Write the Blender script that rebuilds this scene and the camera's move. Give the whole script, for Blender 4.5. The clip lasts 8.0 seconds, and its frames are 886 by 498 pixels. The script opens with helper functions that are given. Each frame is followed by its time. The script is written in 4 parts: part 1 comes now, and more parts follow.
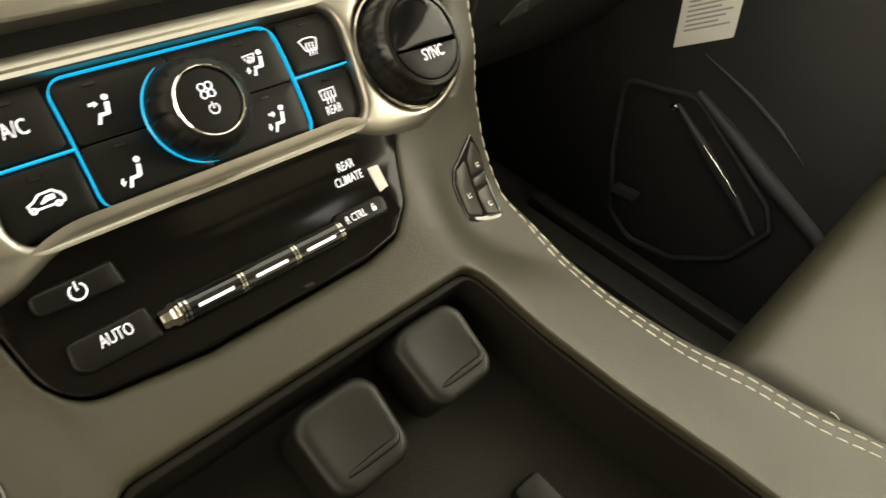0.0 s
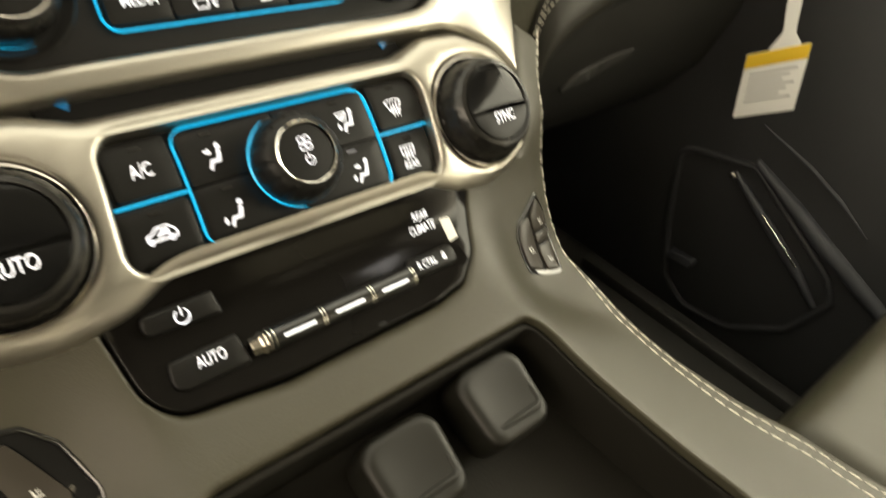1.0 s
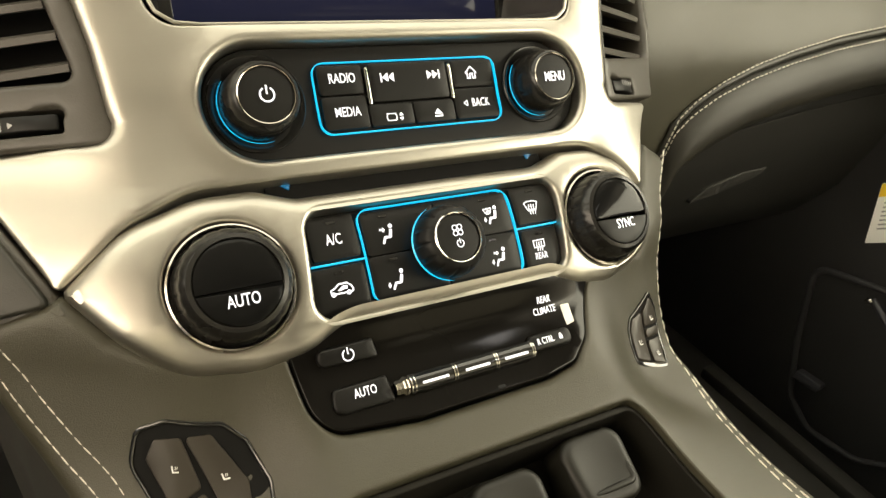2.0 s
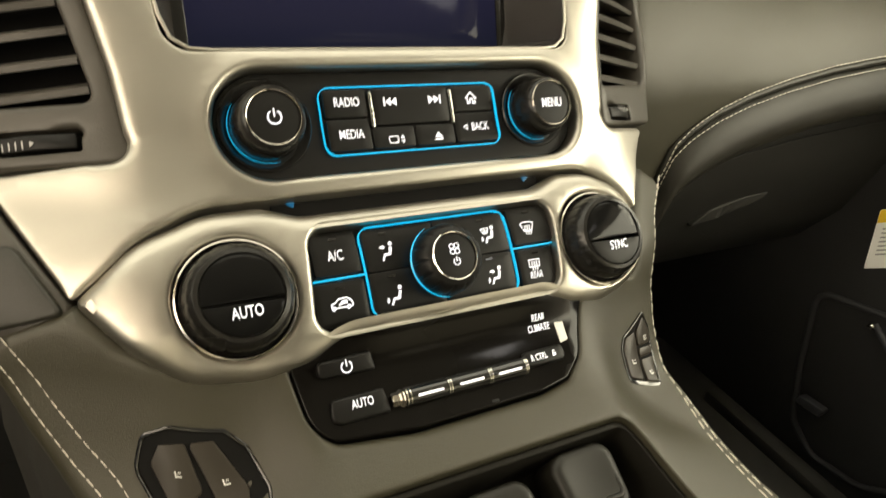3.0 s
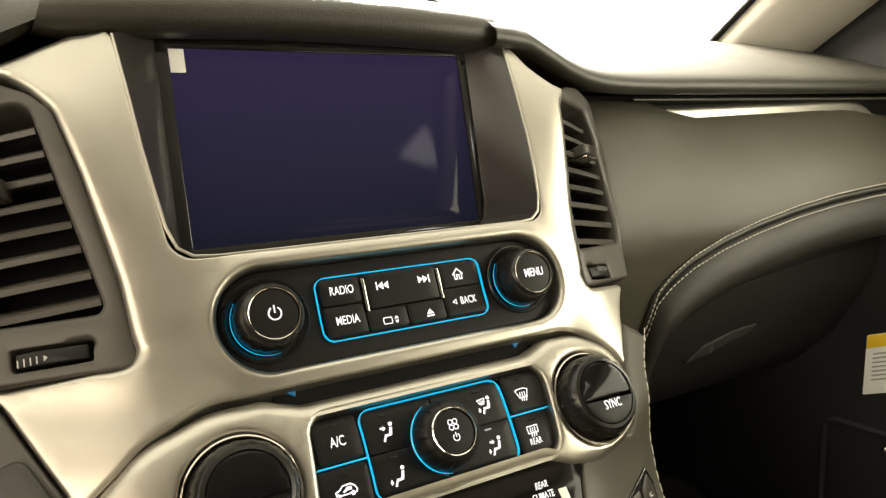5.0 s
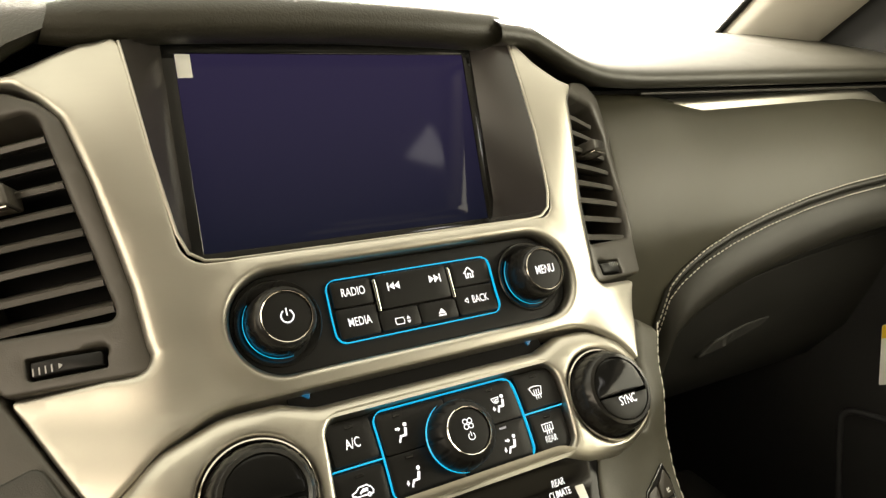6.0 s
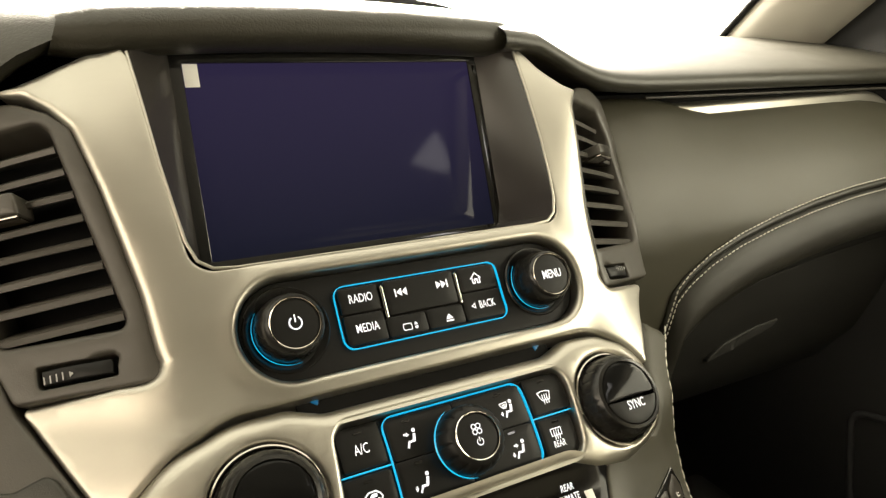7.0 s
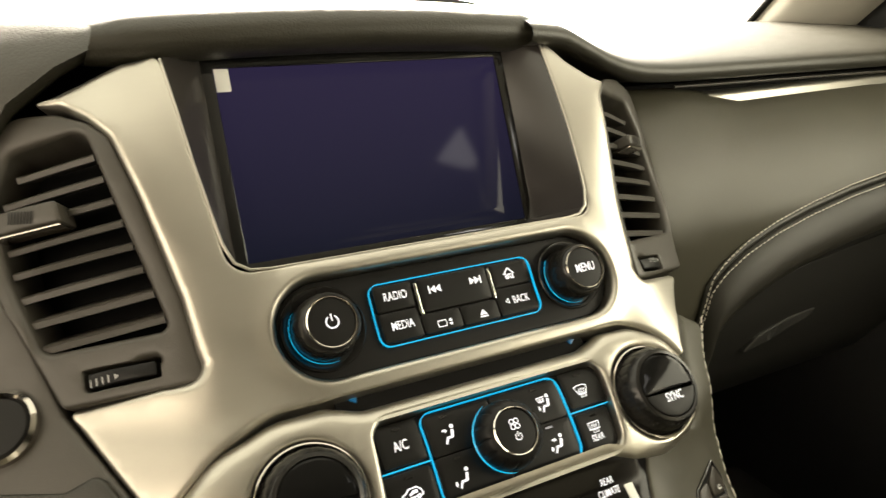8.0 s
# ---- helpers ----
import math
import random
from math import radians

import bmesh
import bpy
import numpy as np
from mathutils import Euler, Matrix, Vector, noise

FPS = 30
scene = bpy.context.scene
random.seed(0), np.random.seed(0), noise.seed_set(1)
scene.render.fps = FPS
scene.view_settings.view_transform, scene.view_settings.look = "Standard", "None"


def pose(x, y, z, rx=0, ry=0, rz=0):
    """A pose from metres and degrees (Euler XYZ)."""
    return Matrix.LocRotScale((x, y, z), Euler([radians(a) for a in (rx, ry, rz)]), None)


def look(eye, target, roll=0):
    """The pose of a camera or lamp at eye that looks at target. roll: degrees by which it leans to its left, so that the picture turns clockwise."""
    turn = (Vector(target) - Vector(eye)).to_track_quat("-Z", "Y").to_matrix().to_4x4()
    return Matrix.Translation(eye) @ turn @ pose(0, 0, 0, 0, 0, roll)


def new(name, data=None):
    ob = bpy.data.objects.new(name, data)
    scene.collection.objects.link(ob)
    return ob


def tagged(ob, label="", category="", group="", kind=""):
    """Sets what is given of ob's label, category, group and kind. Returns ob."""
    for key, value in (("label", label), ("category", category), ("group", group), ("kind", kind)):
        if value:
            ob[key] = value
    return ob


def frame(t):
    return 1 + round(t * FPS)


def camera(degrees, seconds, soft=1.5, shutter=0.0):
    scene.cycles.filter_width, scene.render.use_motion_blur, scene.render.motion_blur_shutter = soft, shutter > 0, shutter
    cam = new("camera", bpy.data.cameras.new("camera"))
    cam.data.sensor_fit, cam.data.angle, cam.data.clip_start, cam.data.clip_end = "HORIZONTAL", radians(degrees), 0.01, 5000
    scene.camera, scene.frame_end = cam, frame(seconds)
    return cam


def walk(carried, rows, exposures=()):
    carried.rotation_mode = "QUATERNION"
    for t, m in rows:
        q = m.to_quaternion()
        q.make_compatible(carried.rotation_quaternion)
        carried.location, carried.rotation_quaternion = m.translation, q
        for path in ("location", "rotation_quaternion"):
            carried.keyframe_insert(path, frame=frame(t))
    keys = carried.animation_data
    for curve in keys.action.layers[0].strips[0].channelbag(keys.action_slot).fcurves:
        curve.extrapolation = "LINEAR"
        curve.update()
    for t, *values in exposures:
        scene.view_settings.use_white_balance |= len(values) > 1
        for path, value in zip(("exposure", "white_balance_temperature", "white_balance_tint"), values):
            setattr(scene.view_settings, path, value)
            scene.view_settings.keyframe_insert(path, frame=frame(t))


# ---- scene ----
from mathutils.geometry import delaunay_2d_cdt

# ---------------------------------------------------------------- camera
cam = camera(66.0, 8.0, soft=1.35, shutter=0.5)
PATH = [
    (0, (-0.0950, -0.3167, 0.7304), (1.096, 0.579, -0.604), 10.9),
    (0.5, (-0.1058, -0.3184, 0.7298), (1.050, 0.633, -0.597), 12.0),
    (1, (-0.1120, -0.3231, 0.7378), (1.038, 0.764, -0.486), 9.5),
    (1.2, (-0.1248, -0.3296, 0.7406), (0.977, 0.905, -0.382), 7.0),
    (1.5, (-0.1360, -0.3453, 0.7584), (0.869, 0.994, -0.336), 7.9),
    (1.7, (-0.1414, -0.3514, 0.7637), (0.804, 1.041, -0.317), 7.3),
    (2.8, (-0.1461, -0.3648, 0.7652), (0.767, 1.088, -0.261), 9.3),
    (3, (-0.1454, -0.3679, 0.7706), (0.766, 1.098, -0.239), 8.4),
    (3.5, (-0.1439, -0.3724, 0.7817), (0.828, 1.140, -0.095), 7.4),
    (4, (-0.1453, -0.3754, 0.7925), (0.828, 1.229, 0.100), 4.4),
    (4.5, (-0.1483, -0.3750, 0.7945), (0.829, 1.247, 0.151), 4.1),
    (6, (-0.1499, -0.3728, 0.7938), (0.801, 1.264, 0.148), 2.1),
    (6.5, (-0.1509, -0.3725, 0.7936), (0.800, 1.267, 0.156), 1.9),
    (7, (-0.1508, -0.3736, 0.7941), (0.787, 1.277, 0.164), 1.4),
    (7.5, (-0.1500, -0.3723, 0.7938), (0.787, 1.276, 0.158), 1.1),
    (8, (-0.1542, -0.3726, 0.7941), (0.715, 1.311, 0.155), -0.8),
]
EXPOSURES = [(0.0, 0.28), (0.5, 0.28), (1.0, 0.56), (1.5, 0.74), (3.0, 0.44), (3.5, 0.62), (4.0, 0.40), (6.0, 0.28), (8.0, 0.22)]
walk(cam, [(t, look(eye, target, roll)) for t, eye, target, roll in PATH], EXPOSURES)

# ---------------------------------------------------------------- light
world = bpy.data.worlds.new("showroom")
scene.world = world
world.use_nodes = True
wn = world.node_tree.nodes
wn["Background"].inputs[0].default_value = (1.0, 0.935, 0.73, 1)
wn["Background"].inputs[1].default_value = 2.0


def area_lamp(name, eye, target, sx, sy, power, color):
    la = bpy.data.lights.new(name, "AREA")
    la.shape, la.size, la.size_y, la.energy, la.color = "RECTANGLE", sx, sy, power, color
    ob = new(name, la)
    ob.matrix_world = look(eye, target)
    return ob


# showroom light: a low lamp for the bright hall ahead of the windscreen, and the bright hall in the passenger window
area_lamp("showroom_lamp", (0.3, 2.4, 1.70), (0.0, 0.0, 0.8), 3.6, 1.2, 2200, (1.0, 0.91, 0.74))
area_lamp("window_light", (0.73, -0.50, 0.93), (0.1, -0.48, 0.52), 0.78, 0.28, 5.2, (1.0, 0.93, 0.70))
# warm lamp added on the driver side to tint the bezel's left wing
area_lamp("window_light", (-0.715, -0.40, 0.91), (0.0, -0.10, 0.72), 0.60, 0.26, 1.5, (1.0, 0.76, 0.56))


# ---------------------------------------------------------------- materials
def material(name, color, rough=0.5, metal=0.0, grain=0.0, scale=400.0, vary=0.0, emit=None, power=0.0, coat=0.0, kind="noise", spec=0.5, stretch=(1, 1, 1)):
    m = bpy.data.materials.new(name)
    m.use_nodes = True
    nt = m.node_tree
    b = nt.nodes["Principled BSDF"]
    b.inputs["Base Color"].default_value = (*color, 1)
    b.inputs["Roughness"].default_value = rough
    b.inputs["Metallic"].default_value = metal
    b.inputs["Coat Weight"].default_value = coat
    b.inputs["Coat Roughness"].default_value = 0.08
    b.inputs["Specular IOR Level"].default_value = spec
    if emit:
        b.inputs["Emission Color"].default_value = (*emit, 1)
        b.inputs["Emission Strength"].default_value = power
    if grain or vary:
        co = nt.nodes.new("ShaderNodeTexCoord")
        mp = nt.nodes.new("ShaderNodeMapping")
        mp.inputs["Scale"].default_value = stretch
        nt.links.new(co.outputs["Object"], mp.inputs["Vector"])
        if kind == "leather":
            fine = nt.nodes.new("ShaderNodeTexVoronoi")
            fine.feature = "DISTANCE_TO_EDGE"
            fine.inputs["Scale"].default_value = scale
            out = fine.outputs["Distance"]
            warp = nt.nodes.new("ShaderNodeTexNoise")
            warp.inputs["Scale"].default_value = scale * 0.6
            mixv = nt.nodes.new("ShaderNodeVectorMath")
            mixv.operation = "MULTIPLY_ADD"
            mixv.inputs[1].default_value = (0.004, 0.004, 0.004)
            nt.links.new(mp.outputs[0], warp.inputs["Vector"])
            nt.links.new(warp.outputs["Color"], mixv.inputs[0])
            nt.links.new(mp.outputs[0], mixv.inputs[2])
            nt.links.new(mixv.outputs[0], fine.inputs["Vector"])
            ramp = nt.nodes.new("ShaderNodeMapRange")
            ramp.inputs["From Max"].default_value = 0.22
            nt.links.new(out, ramp.inputs["Value"])
            out = ramp.outputs[0]
        else:
            fine = nt.nodes.new("ShaderNodeTexNoise")
            fine.inputs["Scale"].default_value = scale
            fine.inputs["Detail"].default_value = 3
            nt.links.new(mp.outputs[0], fine.inputs["Vector"])
            out = fine.outputs["Fac"]
        if grain:
            bump = nt.nodes.new("ShaderNodeBump")
            bump.inputs["Strength"].default_value = grain
            bump.inputs["Distance"].default_value = 0.0006
            nt.links.new(out, bump.inputs["Height"])
            nt.links.new(bump.outputs[0], b.inputs["Normal"])
        big = nt.nodes.new("ShaderNodeTexNoise")
        big.inputs["Scale"].default_value = 14.0
        big.inputs["Detail"].default_value = 4
        nt.links.new(mp.outputs[0] if kind == "brushed" else co.outputs["Object"], big.inputs["Vector"])
        mr = nt.nodes.new("ShaderNodeMapRange")
        mr.inputs["To Min"].default_value = rough - 0.08
        mr.inputs["To Max"].default_value = rough + 0.10
        nt.links.new(out if kind == "brushed" else big.outputs["Fac"], mr.inputs["Value"])
        nt.links.new(mr.outputs[0], b.inputs["Roughness"])
        if vary:
            mix = nt.nodes.new("ShaderNodeMix")
            mix.data_type = "RGBA"
            mix.inputs["A"].default_value = (*[c * (1 - vary) for c in color], 1)
            mix.inputs["B"].default_value = (*[min(1, c * (1 + vary)) for c in color], 1)
            nt.links.new(big.outputs["Fac"], mix.inputs["Factor"])
            nt.links.new(mix.outputs["Result"], b.inputs["Base Color"])
    return m


SILVER = material("satin silver trim", (0.43, 0.41, 0.36), 0.36, 0.95, 0.0, 500, 0.08, kind="brushed", stretch=(0.02, 1, 1))
LEATHER = material("taupe leather", (0.042, 0.0385, 0.0245), 0.44, 0, 0.20, 860, 0.10, kind="leather", spec=0.5)
PAD = material("coarse grained taupe pad", (0.026, 0.0240, 0.0168), 0.44, 0, 0.16, 420, 0.10, kind="leather", spec=0.5)
DARK_LEATHER = material("dark leather", (0.018, 0.017, 0.012), 0.45, 0, 0.15, 900, 0.10, kind="leather")
PLASTIC = material("matt black plastic", (0.0065, 0.0062, 0.0058), 0.45, 0, 0.12, 1500, 0.10, spec=0.2)
BUTTON = material("soft black button plastic", (0.0065, 0.0062, 0.0058), 0.42, 0, 0.06, 1800, 0.08, spec=0.21)
HOUSING = material("dark grey vent plastic", (0.048, 0.043, 0.035), 0.42, 0, 0.15, 1500, 0.10)
SURROUND = material("satin dark surround", (0.030, 0.0265, 0.0235), 0.24, spec=0.6)
REAR_GLOSS = material("satin black panel", (0.005, 0.0045, 0.004), 0.10, spec=0.16)
GLOSS = material("piano black", (0.006, 0.006, 0.006), 0.10, 0, 0, coat=0.6)
BLACK = material("deep black gap", (0.006, 0.0058, 0.0055), 0.8, spec=0.15)
DIM_BLUE = material("dim blue light", (0.01, 0.06, 0.12), 0.4, emit=(0.0, 0.26, 0.6), power=0.2)
CHROME = material("chrome", (0.82, 0.80, 0.76), 0.08, 1.0)
CARPET = material("black carpet", (0.036, 0.036, 0.035), 0.95, 0, 0.8, 900, 0.3)
FOOTWELL = material("black footwell plastic", (0.040, 0.039, 0.036), 0.5, 0, 0.3, 900, 0.2, spec=0.3)
POCKET = material("black pocket rubber", (0.012, 0.0112, 0.009), 0.55, 0, 0.3, 1200, 0.2, spec=0.12)
CAP = material("worn black cap plastic", (0.0085, 0.0080, 0.0058), 0.46, 0, 0.10, 1800, 0.12, spec=0.35)
DOOR = material("black door trim", (0.052, 0.053, 0.055), 0.6, 0, 0.3, 900, 0.15, spec=0.3)
THREAD = material("pale grey thread", (0.56, 0.53, 0.46), 0.7, 0, 0.3, 3000, 0.1)
GLOW = material("white backlit print", (0.7, 0.7, 0.72), 0.5, emit=(0.93, 0.93, 1.0), power=0.72)
BLUE = material("blue light guide", (0.02, 0.2, 0.35), 0.3, emit=(0.0, 0.54, 0.92), power=0.68)
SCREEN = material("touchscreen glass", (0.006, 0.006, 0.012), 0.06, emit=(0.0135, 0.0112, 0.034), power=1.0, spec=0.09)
PAPER = material("white paper", (0.8, 0.8, 0.77), 0.7, 0, 0.1, 300, 0.04)
YELLOW = material("yellow print", (0.75, 0.5, 0.02), 0.7)
GREY_PRINT = material("grey print", (0.35, 0.35, 0.35), 0.7)
PRIVACY = material("dark privacy glass", (0.004, 0.005, 0.005), 0.06)
GLOW_PATCH = material("glowing headliner patch", (0.7, 0.7, 0.68), 0.4, emit=(1.0, 0.95, 0.9), power=6.5)
SEAT_BACK = material("grey cloth", (0.10, 0.095, 0.085), 0.9, 0, 0.3, 900, 0.05)
SWITCH = material("dark brown switch plastic", (0.036, 0.031, 0.025), 0.36, 0, 0.08, 1800, 0.1, spec=0.3)
BUTTON_GLOSS = material("glossy black knob plastic", (0.010, 0.0094, 0.0085), 0.24, 0, 0.04, 1800, 0.06, spec=0.4)
KNOB = material("glossy knob display", (0.006, 0.006, 0.006), 0.09, spec=0.13)
# the taupe leather again, darkened for the shade below the seam
SHADED_LEATHER = material("shaded taupe leather", (0.0165, 0.0152, 0.0108), 0.47, 0, 0.2, 860, 0.10, kind="leather", spec=0.4)
GLOVE = material("black glovebox plastic", (0.024, 0.023, 0.0208), 0.5, 0, 0.3, 900, 0.2, spec=0.3)
PRINT = material("white print", (0.75, 0.75, 0.74), 0.6)
RIDGE = material("black door ridge", (0.055, 0.056, 0.060), 0.55, 0, 0.2, 900, 0.1, spec=0.3)
RIB = material("dark grey door rib", (0.070, 0.073, 0.082), 0.55, 0, 0.2, 900, 0.1, spec=0.3)
KNURL = material("smoked chrome", (0.45, 0.42, 0.38), 0.12, 1.0)
# headliner cloth darkened so that the silver trim mirrors less brightness
DIM_HEADLINER = material("dimmed headliner cloth", (0.22, 0.21, 0.185), 0.9, 0, 0.3, 900, 0.05)
HEADLINER = material("pale headliner cloth", (0.40, 0.38, 0.33), 0.9, 0, 0.3, 900, 0.05)


def glow_gradient(m, low, high, z0, z1):
    """A lit display's glow, painted as a gradient that brightens towards its upper edge."""
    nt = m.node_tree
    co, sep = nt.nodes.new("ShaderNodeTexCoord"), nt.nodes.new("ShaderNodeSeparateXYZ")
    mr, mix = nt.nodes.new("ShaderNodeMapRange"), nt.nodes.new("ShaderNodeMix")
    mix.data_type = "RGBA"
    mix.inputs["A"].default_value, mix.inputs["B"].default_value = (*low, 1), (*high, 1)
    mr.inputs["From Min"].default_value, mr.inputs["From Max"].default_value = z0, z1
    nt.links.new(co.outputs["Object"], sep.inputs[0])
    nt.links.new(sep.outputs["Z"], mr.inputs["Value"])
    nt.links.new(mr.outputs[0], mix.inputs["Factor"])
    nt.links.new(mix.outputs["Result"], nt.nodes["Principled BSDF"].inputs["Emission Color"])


glow_gradient(SCREEN, (0.0052, 0.0062, 0.0125), (0.018, 0.0132, 0.038), 0.67, 0.77)

# ---------------------------------------------------------------- shape tools
PROFILE = [(0.023, 0.808), (0.0085, 0.785), (-0.034, 0.724), (-0.056, 0.692), (-0.077, 0.6613), (-0.0856, 0.6489), (-0.1005, 0.6316), (-0.113, 0.6209), (-0.1276, 0.6087), (-0.1412, 0.5938), (-0.1497, 0.5815), (-0.1565, 0.5705), (-0.1685, 0.559), (-0.185, 0.549), (-0.209, 0.5415), (-0.25, 0.5245), (-0.32, 0.503), (-0.4, 0.487), (-0.55, 0.475)]


def spline(pts, n=20):
    p = np.array(pts, float)
    e = np.vstack([2 * p[0] - p[1], p, 2 * p[-1] - p[-2]])
    out = []
    for i in range(1, len(e) - 2):
        a, b, c, d = e[i - 1:i + 3]
        for j in range(n):
            t = j / n
            out.append(.5 * (2 * b + (c - a) * t + (2 * a - 5 * b + 4 * c - d) * t * t + (-a + 3 * b - 3 * c + d) * t ** 3))
    out.append(p[-1])
    return np.array(out)


PQ = spline(PROFILE)
PL = np.concatenate([[0], np.cumsum(np.linalg.norm(np.diff(PQ, axis=0), axis=1))])
# v of the face along its profile: true millimetres from the radio up, slightly drawn together below it
PV = -np.interp(PL[100] + .025 - PL, (-.6, -.300, -.141, -.098, -.080, -.054, -.033, .025, .4), (-.589, -.289, -.130, -.094, -.0778, -.0505, -.030, .025, .4))


def bow(u, v):
    """How far the stack's face falls back at its sides, beyond the flat middle."""
    a = max(0.0, abs(u) - float(np.interp(v, (.07, .15), (.108, .134))))
    return 9 * a * a if a < .030 else .0081 + .546 * (a - .030)


def shoulder(u, v):
    """How far the face falls away: at the upper corners of the bezel, and at the console's sides below the lip of its pocket."""
    if v > .05:
        s = max(0.0, .82 * (abs(u) - .119) + .57 * (v - .173) + .024)
        return min(s, .050) ** 2 / .360
    start = float(np.interp(-v, (.06, .13, .16, .23, .32, .44), (.070, .072, .080, .104, .124, .14)))
    q = min(1.0, max(0.0, (abs(u) - start) / float(np.interp(-v, (.12, .16), (.040, .060)))))
    q = q + (q * q * (3 - 2 * q) - q) * float(np.interp(-v, (.10, .15), (1, 0)))
    return float(np.interp(-v, (.053, .084, .112, .134, .155, .19, .27, .33), (0, .008, .023, .022, .019, .015, .006, 0))) * q


def face(u, v, w=0.0):
    """A point of the stack's face: u to the right, v up along the face from the disc slot, w out of it, all in metres."""
    e = .004
    y, z = np.interp(-v, PV, PQ[:, 0]), np.interp(-v, PV, PQ[:, 1])
    ty = np.interp(-v - e, PV, PQ[:, 0]) - np.interp(-v + e, PV, PQ[:, 0])
    tz = np.interp(-v - e, PV, PQ[:, 1]) - np.interp(-v + e, PV, PQ[:, 1])
    n = Vector((1, (bow(u + 1e-4, v) - bow(u - 1e-4, v)) / 2e-4, 0)).cross(Vector((0, ty, tz))).normalized()
    back = Vector((0, -tz, ty)).normalized() * shoulder(u, v)
    return Vector((u, y + bow(u, v), z)) + w * n - back


def local(u, v, w=0.0):
    """The frame of the stack's face at (u, v) in millimetres: x right, y up the face, z out."""
    u, v, w = u / 1000, v / 1000, w / 1000
    o = face(u, v)
    x = (face(u + .003, v) - face(u - .003, v)).normalized()
    y = (face(u, v + .003) - face(u, v - .003)).normalized()
    n = x.cross(y).normalized()
    y = n.cross(x)
    m = Matrix((x, y, n)).transposed().to_4x4()
    m.translation = o + n * w
    return m


def on_face(p):
    return face(p[0] / 1000, p[1] / 1000, p[2] / 1000)


def mesh_of(name, verts, faces, mat, sharp=35):
    me = bpy.data.meshes.new(name)
    me.from_pydata([tuple(v) for v in verts], [], faces)
    me.materials.append(mat)
    me.polygons.foreach_set("use_smooth", [True] * len(me.polygons))
    me.update()
    if sharp < 180:
        me.set_sharp_from_angle(angle=radians(sharp))
    return me


def thing(name, base, label, category, group="", kind=""):
    ob = new(name)
    ob.empty_display_size = 0.02
    ob.location = base
    return tagged(ob, label, category, group, kind)


def put(name, me, parent=None, label=""):
    ob = new(name, me)
    if parent is not None:
        ob.parent = parent
        if parent.data is None:
            ob.matrix_parent_inverse = Matrix.Translation(parent.location).inverted()
    return tagged(ob, label) if label else ob


def rounded(corners, step=3.0):
    """A closed outline through corners (x, y, radius) in millimetres, with its straight runs cut into short steps."""
    n, out = len(corners), []
    for i in range(n):
        a, b, c = (Vector(corners[(i + k) % n][:2]) for k in (-1, 0, 1))
        r = corners[i][2] if len(corners[i]) > 2 else 0
        d0, d1 = (a - b), (c - b)
        l0, l1 = max(d0.length, 1e-6), max(d1.length, 1e-6)
        d0, d1 = d0 / l0, d1 / l1
        ang = math.acos(max(-1, min(1, d0.dot(d1))))
        if r <= 0 or ang > 3.1 or ang < .02:
            out.append(b)
            continue
        k = min(r / math.tan(ang / 2), l0 * .49, l1 * .49)
        r = k * math.tan(ang / 2)
        p0, p1 = b + d0 * k, b + d1 * k
        ctr = b + (d0 + d1).normalized() * (r / math.sin(ang / 2))
        v0, v1 = p0 - ctr, p1 - ctr
        turn = math.atan2(v0.x * v1.y - v0.y * v1.x, v0.dot(v1))
        m = max(3, int(abs(turn) * r / step) + 3)
        for j in range(m + 1):
            q = turn * j / m
            out.append(ctr + Vector((v0.x * math.cos(q) - v0.y * math.sin(q), v0.x * math.sin(q) + v0.y * math.cos(q))))
    full = []
    for i, p in enumerate(out):
        q = out[(i + 1) % len(out)]
        d = (q - p).length
        if d < 1e-4:
            continue
        for j in range(max(1, int(d / step))):
            full.append(p + (q - p) * (j / max(1, int(d / step))))
    area = sum(p.x * q.y - p.y * q.x for p, q in zip(full, full[1:] + full[:1]))
    return full if area > 0 else full[::-1]


def inset(loop, d):
    out, n = [], len(loop)
    for i in range(n):
        t = loop[(i + 1) % n] - loop[i - 1]
        t = t.normalized() if t.length > 1e-9 else Vector((1, 0))
        out.append(loop[i] + Vector((-t.y, t.x)) * (d[i] if isinstance(d, list) else d))
    return out


def inside(p, loop):
    x, y, hit = p[0], p[1], False
    for a, b in zip(loop, loop[1:] + loop[:1]):
        if (a.y > y) != (b.y > y) and x < (b.x - a.x) * (y - a.y) / (b.y - a.y) + a.x:
            hit = not hit
    return hit


